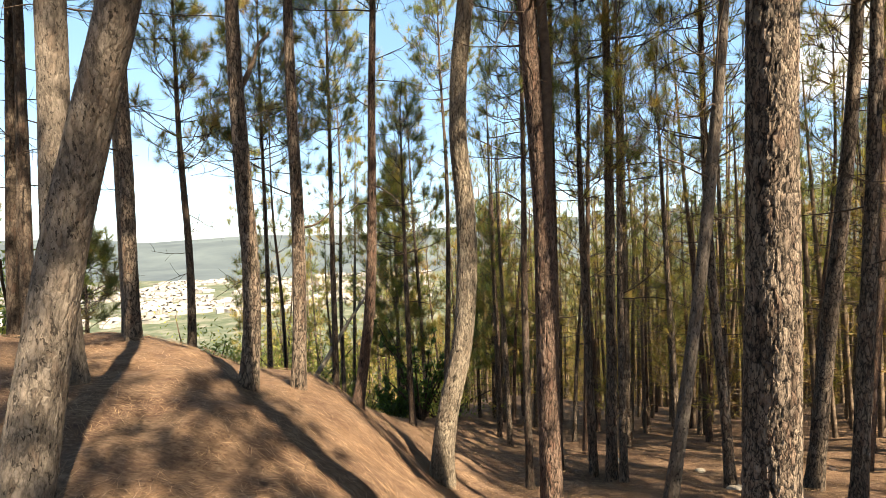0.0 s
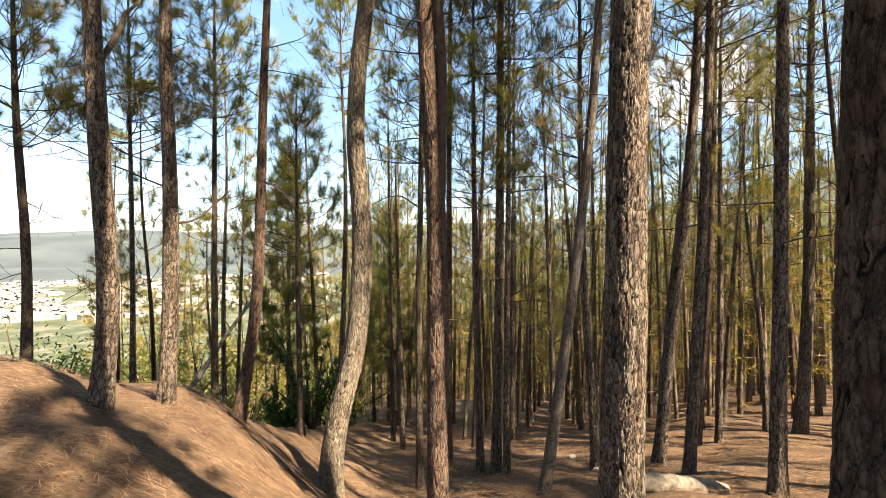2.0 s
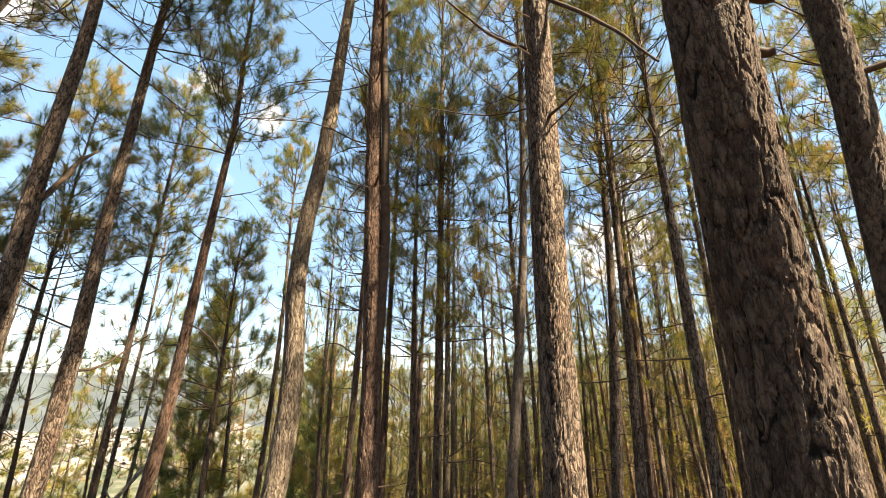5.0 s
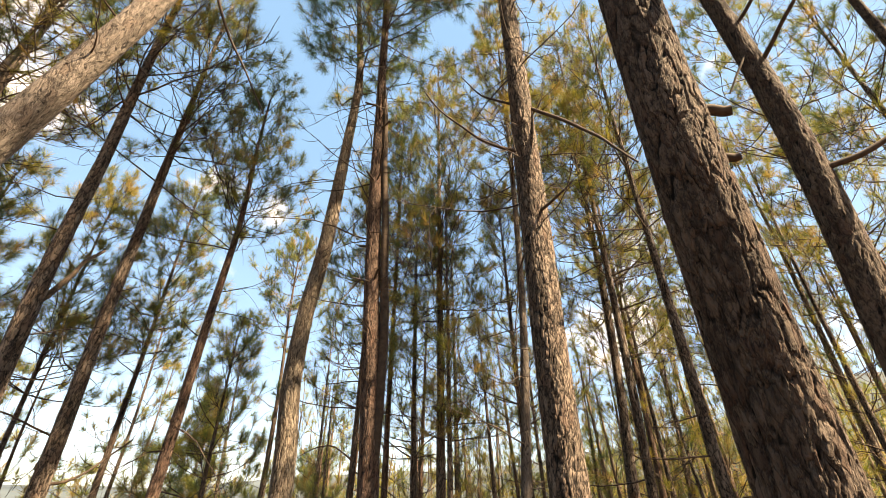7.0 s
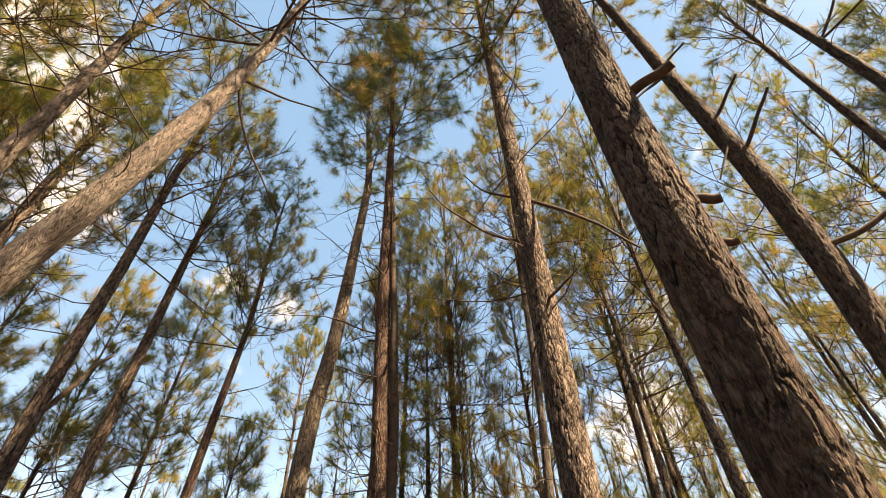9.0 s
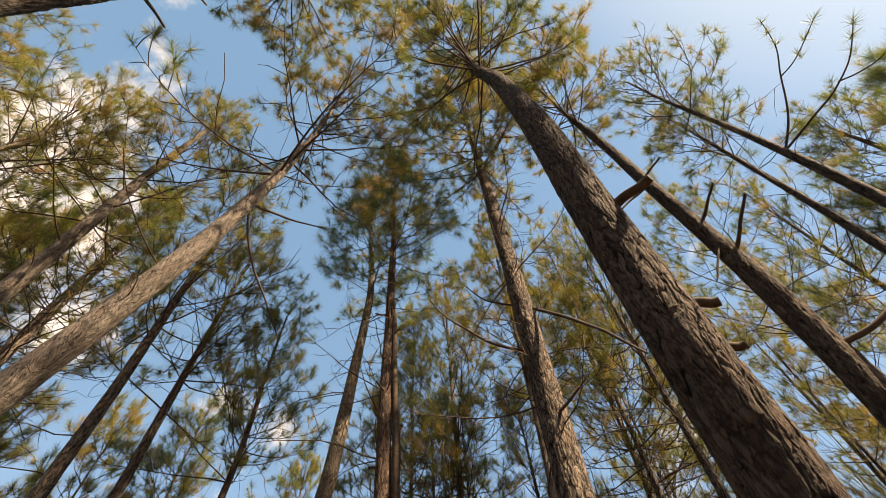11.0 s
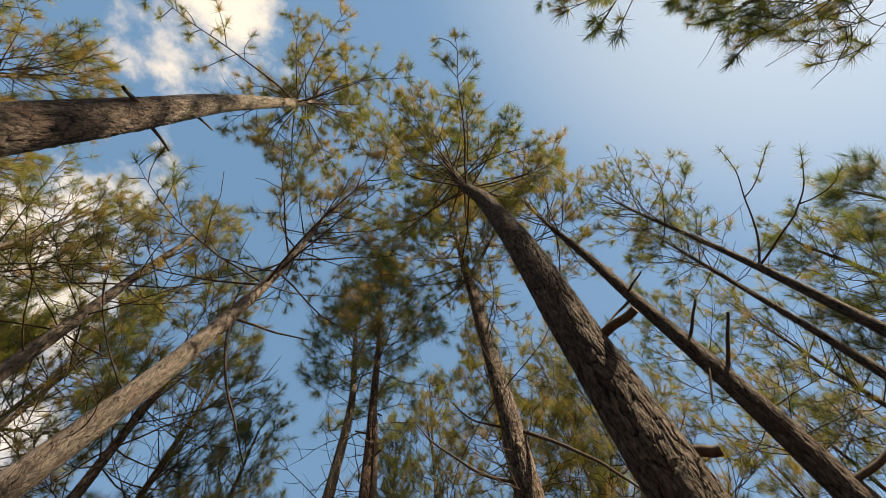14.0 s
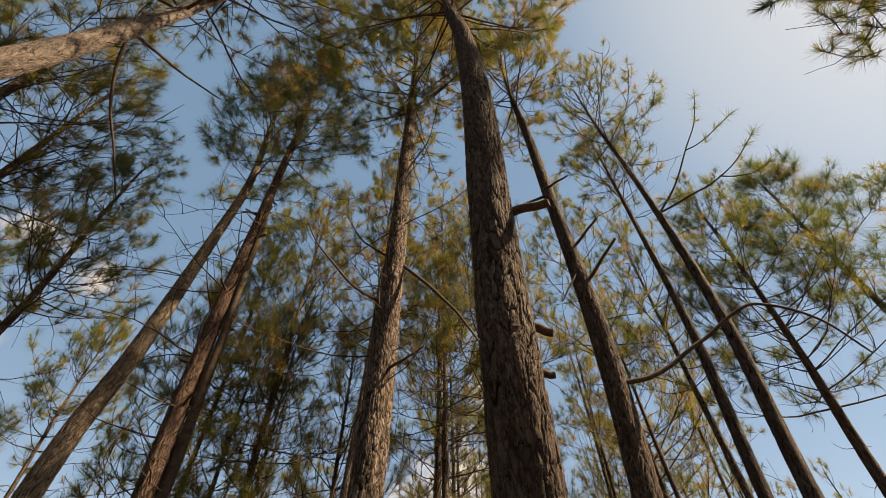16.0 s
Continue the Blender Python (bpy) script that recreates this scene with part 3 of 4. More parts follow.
dark = pine([(3.75, 1.41, -0.14), (3.55, 1.24, 2.56), (3.46, 1.12, 3.86), (3.37, 1.09, 5.15), (3.30, 1.09, 6.45), (3.26, 1.09, 7.76), (3.21, 1.12, 9.06)], 0.235, 8.6, 11.4, 1.5, 13,
     0.68, BARK, 56, 0.028, 7.4, 84, thin=0.2, label="dark pine leaning inwards with bent bare limbs")
pine([(2.35, 4.63, 0), (2.37, 4.62, -1.28), (2.70, 4.45, 1.23), (2.88, 4.31, 3.74), (2.91, 4.20, 6.25)], 0.125, 5.2, 9.8, 1.3, 14, 0.55, BARK_PALE, 20, 0.08, 0.8,
     label="thin crooked pine leaning up the slope")
pine([(-0.13, 5.36, 0), (-0.02, 5.38, -0.7), (0.22, 5.40, 0.38), (0.30, 5.40, 1.24), (0.29, 5.36, 2.0), (0.23, 5.30, 2.88), (0.25, 5.22, 3.67), (0.36, 5.13, 4.6), (0.44, 5.03, 6.1), (0.51, 4.92, 7.9), (0.3, 4.87, 10.3)],
     0.26, 7.4, 11.4, 1.35, 15, 0.1, BARK_TAN, 64, 0.025, 5.8, droop=0.7, thin=0.2, size=0.22, gap=0.46, bare=2, label="pale sinuous pine trunk on the bank edge")
red = pine([(0.95, 3.90, 0), (0.93, 3.88, -0.2), (0.92, 3.86, 1.65), (0.79, 3.82, 4.0), (0.72, 3.78, 6.4), (0.66, 3.76, 8.8), (0.52, 3.78, 11.0)], 0.192, 7.2, 11.8, 1.25, 16,
           0.12, BARK_RED, 56, 0.03, 3.0, bare=3, droop=0.7, thin=0.22, size=0.22, gap=0.44, label="reddish-barked pine with broken stubs up the trunk")
limb(red, [(0.92, 3.84, 1.7), (0.96, 3.80, 2.6), (0.93, 3.77, 3.6), (0.87, 3.75, 4.6), (0.80, 3.74, 5.8), (0.72, 3.76, 7.0)], 0.055, 0.03, label="second stem fused to the trunk")
pine([(1.75, 6.68, 0), (1.75, 6.68, 2.04), (1.77, 6.72, 3.75), (1.78, 6.73, 4.61)], 0.11, 4.6, 9.4, 1.3, 17, 0.3, BARK_RED, 14, 0.15, 0.5)
# the mound and its crest
pine([(-3.82, 5.18, 0), (-3.82, 5.18, 1.65), (-3.83, 5.17, 3.82)], 0.15, 5.2, 9.5, 1.3, 18, 0.5, BARK_GREY, 20, 0.1, 2.8, needles=60, thin=0.4)
first_mound = pine([(-2.10, 4.38, 0), (-2.06, 4.38, 0.16), (-2.0, 4.41, 1.0), (-2.02, 4.32, 2.52), (-2.03, 4.26, 3.70), (-2.03, 4.25, 4.88), (-2.04, 4.19, 6.05)], 0.165, 5.0, 9.4, 1.4, 19,
     0.42, BARK_GREY, 28, 0.06, 2.6, needles=60, thin=0.4, gap=0.5, label="brown pine standing on the sunny mound")
second_mound = pine([(-1.86, 5.24, 0), (-1.82, 5.21, 0.0), (-1.76, 5.17, 1.12), (-1.77, 5.12, 3.61), (-1.76, 5.05, 6.11)], 0.155, 4.8, 9.0, 1.4, 20, 0.45, BARK_GREY, 24, 0.07, 2.2, needles=60, thin=0.4, gap=0.5)
pine([(-1.38, 6.23, 0), (-1.34, 6.23, -0.75), (-1.10, 6.28, 0.78), (-1.02, 6.23, 2.36), (-0.97, 6.21, 3.93), (-0.91, 6.20, 5.51), (-0.95, 6.12, 7.08)], 0.155, 4.6, 8.2, 1.4, 21, 0.4, BARK_RED, 24, 0.07, 1.8)
pine([(-0.65, 7.94, 0), (-0.69, 7.93, -0.55), (-0.72, 7.93, 1.93)], 0.11, 1.2, 4.2, 1.0, 22, 0.45, BARK, 12, 0.15, 0.5)
pine([(-4.38, 7.29, 0), (-4.36, 7.3, 1.5), (-4.42, 7.25, 3.2)], 0.13, 2.6, 6.3, 1.3, 23, 0.5, BARK, 14, 0.15, 1.2)
pine([(-3.46, 8.31, 0), (-3.45, 8.31, 1.16), (-3.47, 8.30, 4.54)], 0.09, 3.0, 7.0, 1.25, 24, 0.6, BARK_GREY, 12, 0.15, 0.8, thin=0.0, gap=0.34, label="young pine with a bright yellow-green crown beyond the crest")
pine([(-2.3, 8.8, 0), (-2.27, 8.7, 1.0), (-2.25, 8.72, 4.8)], 0.12, 3.4, 7.6, 1.2, 25, 0.3, BARK, 14, 0.15, 0.6)
pine([(-0.09, 10.54, 0), (0.09, 10.54, 0.20), (0.14, 10.54, 3.19), (0.04, 10.54, 6.18)], 0.14, 5.0, 7.8, 1.2, 26, 0.35, BARK, 12, 0.2, 1.0)
leaning = pine([(-2.02, 1.86, 0), (-1.99, 1.93, 0.48), (-1.83, 2.09, 1.76), (-1.43, 2.02, 3.04), (-1.10, 1.96, 4.33), (-0.92, 1.97, 5.61), (-0.81, 1.97, 6.90)], 0.19, 6.0, 9.4, 1.6, 27,
     0.58, BARK_PALE, 68, 0.025, 3.8, needles=64, thin=0.2, gap=0.42, label="pale pine leaning over the path beside the camera")
pine([(-3.2, 3.55, 0), (-3.21, 3.55, 0.6), (-3.21, 3.55, 2.21), (-3.08, 3.43, 4.03), (-2.98, 3.29, 5.85), (-2.97, 3.21, 7.66), (-2.97, 3.20, 9.48)], 0.225, 5.8, 10.4, 1.7, 28,
     0.58, BARK_PALE, 48, 0.035, 3.6, needles=62, thin=0.3, gap=0.45, label="stout pale-barked pine on the mound")
pine([(-4.1, 5.5, 0), (-4.1, 5.4, 5.0), (-4.1, 5.4, 7.9)], 0.13, 6.5, 10.2, 1.3, 29, 0.35, BARK_PALE, 14, 0.12, 4.0)
pine([(-5.75, 5.65, 0), (-5.7, 5.62, 1.5), (-5.65, 5.65, 4.0)], 0.135, 5.0, 9.5, 1.3, 30, 0.3, BARK, 14, 0.15, 2.5)
pine([(-5.6, 5.72, 0), (-5.52, 5.62, 1.2), (-5.50, 5.63, 4.0)], 0.15, 5.0, 9.0, 1.3, 31, 0.3, BARK, 14, 0.15, 2.5)
# above 5.14: paler upper bark, with the sunlit look painted in as well
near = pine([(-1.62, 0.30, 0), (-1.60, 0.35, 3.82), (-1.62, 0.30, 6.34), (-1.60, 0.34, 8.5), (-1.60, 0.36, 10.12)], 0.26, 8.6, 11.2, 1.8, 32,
     0.5, BARK, 60, 0.03, 7.8, upper=(5.14, BARK_TAN), needles=92, gap=0.3, thin=0.0, label="near pine with dark lower bark and a paler upper stem, sunlight partly painted in")
# the bank and the hollow
pine([(2.35, 6.12, 0), (2.39, 6.11, 0.16), (2.41, 6.10, 4.18)], 0.145, 4.2, 10.6, 1.5, 33, 0.5, BARK_GREY, 18, 0.1, 0.3, needles=54, thin=0.4)
pine([(2.45, 5.91, 0), (2.45, 5.91, 0.8), (2.46, 5.90, 2.15)], 0.10, 2.2, 6.2, 1.0, 34, 0.6, BARK_GREY, 14, 0.12, 0.0, needles=54, thin=0.4)
pine([(2.20, 6.38, 0), (2.16, 6.39, -0.67), (2.10, 6.41, 1.79)], 0.12, 2.0, 6.4, 1.1, 35, 0.55, BARK_GREY, 14, 0.12, 0.0, needles=54, thin=0.4)
pine([(4.63, 5.40, 0), (4.75, 5.30, -0.04), (4.94, 5.13, 2.88)], 0.17, 4.0, 10.0, 1.5, 36, 0.4, BARK_GREY, 20, 0.1, 0.6, needles=54, thin=0.4)
pine([(4.28, 4.44, 0), (4.35, 4.38, 0.48), (4.40, 4.34, 2.14), (4.43, 4.31, 3.80)], 0.13, 4.4, 10.4, 1.4, 37, 0.5, BARK_GREY, 20, 0.08, 0.8, needles=54, thin=0.4)
pine([(5.95, 6.05, 0), (6.10, 5.96, 0.74), (6.15, 5.91, 4.16)], 0.13, 3.4, 8.4, 1.2, 38, 0.5, BARK_RED, 14, 0.12, 0.6, needles=54, thin=0.4)
pine([(4.28, 3.31, 0), (4.28, 3.30, 1.80), (4.27, 3.29, 4.32), (4.26, 3.29, 6.84)], 0.135, 4.6, 9.0, 1.3, 39, 0.55, BARK_GREY, 20, 0.08, 1.6, needles=54, thin=0.4)
pine([(8.35, 6.12, 0), (8.42, 6.06, 0.03), (8.43, 6.05, 3.87)], 0.2, 3.6, 9.0, 1.4, 40, 0.4, BARK_GREY, 16, 0.12, 0.8, needles=54, thin=0.4)
hollow = pine([(1.13, 5.91, 0), (1.12, 5.92, 0.99), (1.14, 5.91, 2.39)], 0.105, 2.6, 6.6, 1.0, 41, 0.4, BARK, 14, 0.12, 0.2, needles=54, thin=0.4)
pine([(3.66, 5.44, 0), (3.60, 5.48, -0.77), (3.50, 5.54, 1.02)], 0.12, 2.2, 6.6, 1.1, 42, 0.6, BARK_GREY, 14, 0.12, 0.0, needles=54, thin=0.4)
# beyond the thick pine
fork = pine([(4.85, 0.6, 0), (4.82, 0.44, 3.01), (4.84, 0.33, 4.34), (4.85, 0.32, 7.0), (4.84, 0.42, 9.66)], 0.16, 8.3, 11.0, 1.4, 43, 0.4, BARK, 28, 0.06, 6.0, needles=60, thin=0.55)
pine([(5.15, 0.95, 0), (5.16, 0.84, 3.13), (5.18, 0.74, 4.57), (5.19, 0.70, 7.43)], 0.155, 7.2, 9.4, 1.0, 44, 0.35, BARK, 24, 0.08, 5.0, needles=60, thin=0.5)
pine([(7.05, 0.15, 0), (7.07, 0.10, 3.64), (7.08, 0.0, 5.27)], 0.17, 4.2, 8.4, 1.5, 45, 0.3, BARK_RED, 18, 0.1, 2.0)
pine([(8.9, -1.3, 0), (8.9, -1.25, 6.0)], 0.2, 6.8, 9.6, 1.4, 46, 0.12, BARK, 16, 0.12, 5.0, size=0.3)
pine([(3.1, -2.25, 0), (3.02, -2.18, 4.2)], 0.16, 4.5, 6.45, 0.8, 47, 0.3, BARK, 20, 0.1, 4.0, needles=76, size=0.14)
for x, y, lean, diam, crown, top, spread, seed, tone, sparse in (
        (6.1, 2.2, 0.2, 0.14, 5.6, 10.0, 1.5, 60, 0.35, 0.4), (7.7, 1.6, 0.1, 0.15, 5.4, 9.6, 1.6, 62, 0.3, 0.4),
        (8.9, 3.2, 0.3, 0.16, 4.6, 10.2, 1.8, 63, 0.62, 0.35), (10.6, 3.9, 0.2, 0.16, 4.2, 10.4, 1.8, 65, 0.6, 0.3)):
    pine([(x, y, 0), (x + 0.4 * lean, y, 3.0), (x + lean, y + 0.5 * lean, 6.5)], diam, crown, top, spread, seed, tone, BARK_GREY, 14, 0.15, 3.0,
         single=False, full=True, needles=64, thin=sparse, gap=0.6, label="slim pine with a thin golden-green crown on the slope")
# beside the mound, crowns over the camera's shoulder
for x, y, diam, crown, top, spread, seed, tone in (
        (-6.1, 1.2, 0.2, 6.4, 11.0, 2.0, 70, 0.5), (-5.2, 3.4, 0.17, 6.2, 10.6, 1.8, 71, 0.42), (-7.4, 3.2, 0.2, 5.6, 11.4, 2.0, 72, 0.5), (-6.6, 5.0, 0.18, 5.4, 11.0, 1.9, 73, 0.35)):
    pine([(x, y, 0), (x + 0.1, y, 3.0), (x + 0.15, y + 0.1, 6.5)], diam, crown, top, spread, seed, tone, BARK_PALE, 16, 0.12, 3.2,
         single=False, full=True, needles=66, thin=0.2, gap=0.5, label="tall pine with a sunlit yellow-green crown beside the mound")
# unseen behind the camera: two pines added to shade the mound and leaning trunk
pine([(4.62, -3.7, 0), (4.65, -3.72, 6.0)], 0.17, 8.9, 11.0, 0.9, 49, 0.3, BARK, 12, 0.2, 8.0, single=False, full=True)
pine([(2.15, -3.7, 0), (2.2, -3.72, 6.0)], 0.2, 5.8, 11.0, 2.1, 48, 0.3, BARK, 12, 0.2, 5.0, single=False, full=True, thin=0.05, width=0.003)

# limbs and stubs that stand out
limb(thick, [(1.36, 0.70, 3.78), (1.44, 0.53, 3.75), (1.50, 0.33, 3.74)], 0.032, 0.024, True, straight=True)
limb(thick, [(1.47, 0.75, 3.08), (1.57, 0.64, 3.08), (1.64, 0.58, 3.05)], 0.026, 0.022, True)
limb(thick, [(1.52, 0.76, 2.92), (1.62, 0.68, 2.87), (1.67, 0.64, 2.86)], 0.02, 0.017, True)
limb(dark, [(3.47, 1.06, 3.68), (3.68, 0.84, 3.75), (3.88, 0.60, 3.93), (4.07, 0.34, 4.12), (4.23, 0.05, 4.31), (4.38, -0.14, 4.30), (4.52, -0.38, 4.06), (4.65, -0.51, 3.72)], 0.024, 0.008)
limb(dark, [(3.40, 1.06, 4.77), (3.39, 0.91, 4.84), (3.38, 0.77, 4.89), (3.34, 0.58, 5.05)], 0.02, 0.013, straight=True)
limb(dark, [(3.37, 1.03, 5.30), (3.35, 0.84, 5.35), (3.33, 0.66, 5.45)], 0.018, 0.012, straight=True)
limb(dark, [(3.25, 1.14, 6.38), (3.19, 0.98, 6.29), (3.20, 0.74, 6.24)], 0.018, 0.011, straight=True)
limb(dark, [(3.33, 1.06, 4.94), (3.18, 1.13, 4.63), (3.08, 1.20, 4.46)], 0.012, 0.007, straight=True)
limb(dark, [(3.26, 1.14, 6.27), (3.04, 1.26, 6.04), (2.83, 1.35, 5.85)], 0.02, 0.01, straight=True)
limb(straight, [(1.84, 2.24, 4.95), (2.00, 1.93, 4.50), (2.09, 1.72, 4.16), (2.12, 1.56, 3.86), (2.11, 1.44, 3.64)], 0.018, 0.007)
limb(straight, [(1.80, 2.28, 4.36), (1.51, 2.37, 4.46), (1.33, 2.44, 4.63), (1.10, 2.53, 4.90), (0.94, 2.57, 5.16)], 0.016, 0.005)
limb(straight, [(1.81, 2.25, 4.95), (1.64, 2.39, 5.11), (1.52, 2.52, 5.31), (1.39, 2.64, 5.66)], 0.014, 0.005)
limb(straight, [(1.84, 2.27, 3.7), (1.92, 2.07, 3.76), (1.98, 1.95, 3.83)], 0.014, 0.006)
limb(near, [(-1.59, 0.36, 4.9), (-1.67, 0.55, 5.28), (-1.75, 0.72, 5.60)], 0.014, 0.010)
limb(near, [(-1.60, 0.34, 5.55), (-1.65, 0.48, 5.97), (-1.71, 0.59, 6.30)], 0.012, 0.009)
limb(near, [(-1.62, 0.30, 4.95), (-1.55, 0.19, 4.66), (-1.47, 0.12, 4.45)], 0.016, 0.010)
limb(leaning, [(-0.95, 1.97, 5.30), (-0.86, 2.12, 5.01), (-0.73, 2.25, 4.75), (-0.56, 2.37, 4.52), (-0.38, 2.49, 4.25)], 0.014, 0.005)
limb(leaning, [(-0.95, 1.97, 5.30), (-0.79, 2.17, 5.55), (-0.56, 2.35, 5.77), (-0.30, 2.50, 6.00)], 0.016, 0.006)
limb(first_mound, [(-2.02, 4.33, 3.2), (-1.97, 4.49, 3.47), (-1.96, 4.64, 3.75), (-1.90, 4.81, 4.01)], 0.03, 0.012)
limb(second_mound, [(-1.77, 5.16, 1.82), (-1.61, 5.44, 1.88), (-1.46, 5.59, 2.05), (-1.29, 5.73, 2.27)], 0.016, 0.006)
limb(hollow, [(1.13, 5.90, 2.1), (0.88, 5.83, 2.25), (0.69, 5.86, 2.25), (0.45, 5.88, 2.14)], 0.012, 0.004)
for k in range(9):
    a, z = k * 2.4 + 0.7, 3.2 + 0.42 * k
    limb(red, [(0.84 - 0.04 * (z - 3), 3.83 - 0.02 * (z - 3), z), (0.84 - 0.04 * (z - 3) + 0.19 * math.sin(a), 3.83 - 0.02 * (z - 3) + 0.19 * math.cos(a), z + 0.05)], 0.014, 0.011)

# a forked bare limb with small brushes against the sky
FORK = ([(4.86, 0.29, 6.5), (4.91, -0.08, 6.87), (4.96, -0.44, 7.4), (5.01, -0.79, 7.91), (5.04, -1.04, 8.49)],
        [(4.96, -0.44, 7.4), (4.99, -0.69, 7.4), (5.06, -1.17, 7.62)],
        [(4.85, 0.3, 6.49), (4.91, -0.12, 6.52), (4.97, -0.5, 6.57), (5.02, -0.85, 6.75), (5.07, -1.2, 7.08)],
        [(4.97, -0.55, 6.6), (5.0, -0.7, 6.46), (5.02, -0.89, 6.38), (5.05, -1.07, 6.43)])
fork_rs = np.random.RandomState(91)
for line in FORK:
    stick = limb(fork, line, 0.016 if len(line) > 4 else 0.01, 0.005)
    tip, tail = np.array(line[-1]) - np.array(fork.location), np.array(line[-2]) - np.array(fork.location)
    ends = np.array([tip, 0.55 * tip + 0.45 * tail, 0.1 * tip + 0.9 * tail])
    ways = unit((tip - tail) + np.array([(0, 0, 0), (0.25, -0.2, 0.15), (-0.2, 0.25, 0.2)]))
    v, q, tone = tuft_needles(fork_rs, ends, ways, np.array([0.17, 0.15, 0.15]), 46, np.array([0.3, 0.45, 0.4]), 0.0026)
    piece("needles", mesh_of("needles", v, q, NEEDLE, False, tone=tone), stick)


# ---- the rest of the grove ----
def grove():
    """Copies of eleven slim pines: seven full ones nearby, four lighter ones farther off, down the slope and behind the camera."""
    rs = np.random.RandomState(5)
    kinds = []
    for k in range(11):
        far = k > 6
        h = (9.5, 11, 8, 10, 12, 8.8, 10.4, 9, 10.5, 8.2, 11)[k]
        lean = rs.randn(2) * 0.25
        kinds.append(dict(path=[(0, 0, 0), (lean[0] * 0.3, lean[1] * 0.3, h * 0.3), (lean[0], lean[1], h * 0.7)], diam=0.125 + 0.006 * (k % 7),
                          crown=h * (0.34, 0.5, 0.25, 0.4, 0.45, 0.2, 0.3, 0.25, 0.35, 0.2, 0.3)[k], top=h, spread=(1.25, 1.4, 1.1, 1.3, 1.5, 1.2, 1.35, 1.3, 1.4, 1.3, 1.5)[k], seed=100 + k,
                          tone=(0.6, 0.35, 0.7, 0.5, 0.3, 0.65, 0.45, 0.6, 0.4, 0.75, 0.5)[k], sides=6 if far else 12, step=0.8 if far else 0.2, dead_from=1.2, gap=1.15 if far else 0.85,
                          needles=38 if far else 48, size=0.3 if far else 0.21, width=0.005 if far else 0.003, thin=0.3 if far else 0.5, single=False, local=True, mat=(BARK_GREY, BARK_RED)[k % 2], label="slim pine of the dense grove on the slope"))
    first, placed = [None] * 11, []
    # last three bands: unseen trees behind the camera, added to cut the sky light
    bands = ((46, 4, 62, 8.4, 15, 0.76, 0), (46, 2, 66, 13, 26, 0.72, 1), (40, 0, 68, 26, 50, 0.75, 1), (30, -28, 2, 9.5, 24, 0.8, 1), (15, -34, 4, 22, 46, 0.7, 1), (6, 61, 76, 8, 13, 0.9, 0), (7, 70, 100, 11, 22, 0.95, 0), (12, -95, -47, 8.5, 18, 0.95, 0), (16, 168, 262, 6.0, 16, 1.0, 1), (16, 98, 168, 13, 24, 0.95, 1), (8, 238, 268, 8, 18, 1.0, 1))
    for count, a0, a1, r0, r1, tall, far in bands:
        done = tries = 0
        while done < count and tries < 4000:
            tries += 1
            az, r = math.radians(a0 + (a1 - a0) * rs.rand()), math.sqrt(r0 * r0 + (r1 * r1 - r0 * r0) * rs.rand())
            x, y = r * math.sin(az), r * math.cos(az)
            if any((x - p) ** 2 + (y - q) ** 2 < 1.2 for p, q in placed):
                continue
            placed.append((x, y))
            done += 1
            k = 7 + rs.randint(4) if far else rs.randint(7)
            s = tall * (0.85 + 0.3 * rs.rand())
            m = pose(x, y, gz(x, y) - 0.05, rs.randn() * 1.5, rs.randn() * 1.5, rs.rand() * 360) @ Matrix.Diagonal((s, s, s * (0.92 + 0.16 * rs.rand()), 1))
            if first[k] is None:
                first[k] = pine(**kinds[k])
                first[k].matrix_basis = m
            else:
                copy_thing(first[k], Matrix()).matrix_basis = m


grove()


# ---- valley, town and hills ----
def build_town():
    rs = np.random.RandomState(9)
    wall, roof = Bag(), Bag()
    box = np.array([(-1, -1, 0), (1, -1, 0), (1, 1, 0), (-1, 1, 0), (-1, -1, 1), (1, -1, 1), (1, 1, 1), (-1, 1, 1)], float)
    side = np.array([(0, 1, 5, 4), (1, 2, 6, 5), (2, 3, 7, 6), (3, 0, 4, 7)])
    lid = np.array([(-1.1, -1.1, 1), (1.1, -1.1, 1), (1.1, 1.1, 1), (-1.1, 1.1, 1), (-1.1, 0, 1.45), (1.1, 0, 1.45)], float)
    slopes = np.array([(0, 1, 5, 4), (2, 3, 4, 5), (0, 4, 3, 3), (1, 2, 5, 5)])
    for k in range(5200):
        az, r = math.radians(-54 + 52 * rs.rand()), 460 + 560 * rs.rand()
        x, y = r * math.sin(az), r * math.cos(az)
        if noise.noise((x * 0.016, y * 0.016, 1.0)) < 0.05:
            continue
        a, s = rs.rand() * 3.14, (2.2 + 2.8 * rs.rand()) * (0.8 + r / 2200)
        turn = np.array([(math.cos(a), -math.sin(a), 0), (math.sin(a), math.cos(a), 0), (0, 0, 1)])
        size = np.array([s, s * (0.5 + 0.5 * rs.rand()), 2.8 + 3 * rs.rand()])
        at = np.array([x, y, gz(x, y) - 0.5])
        wall.add((box * size) @ turn.T + at, side)
        roof.add((lid * size) @ turn.T + at, slopes[:2])
    town = new("town", wall.mesh("town", WALLWHITE, False))
    tagged(town, "distant town of small white houses on the valley floor", "town", kind="stuff")
    piece("roofs", roof.mesh("roofs", ROOFTONES, False), town, kind="stuff")


build_town()


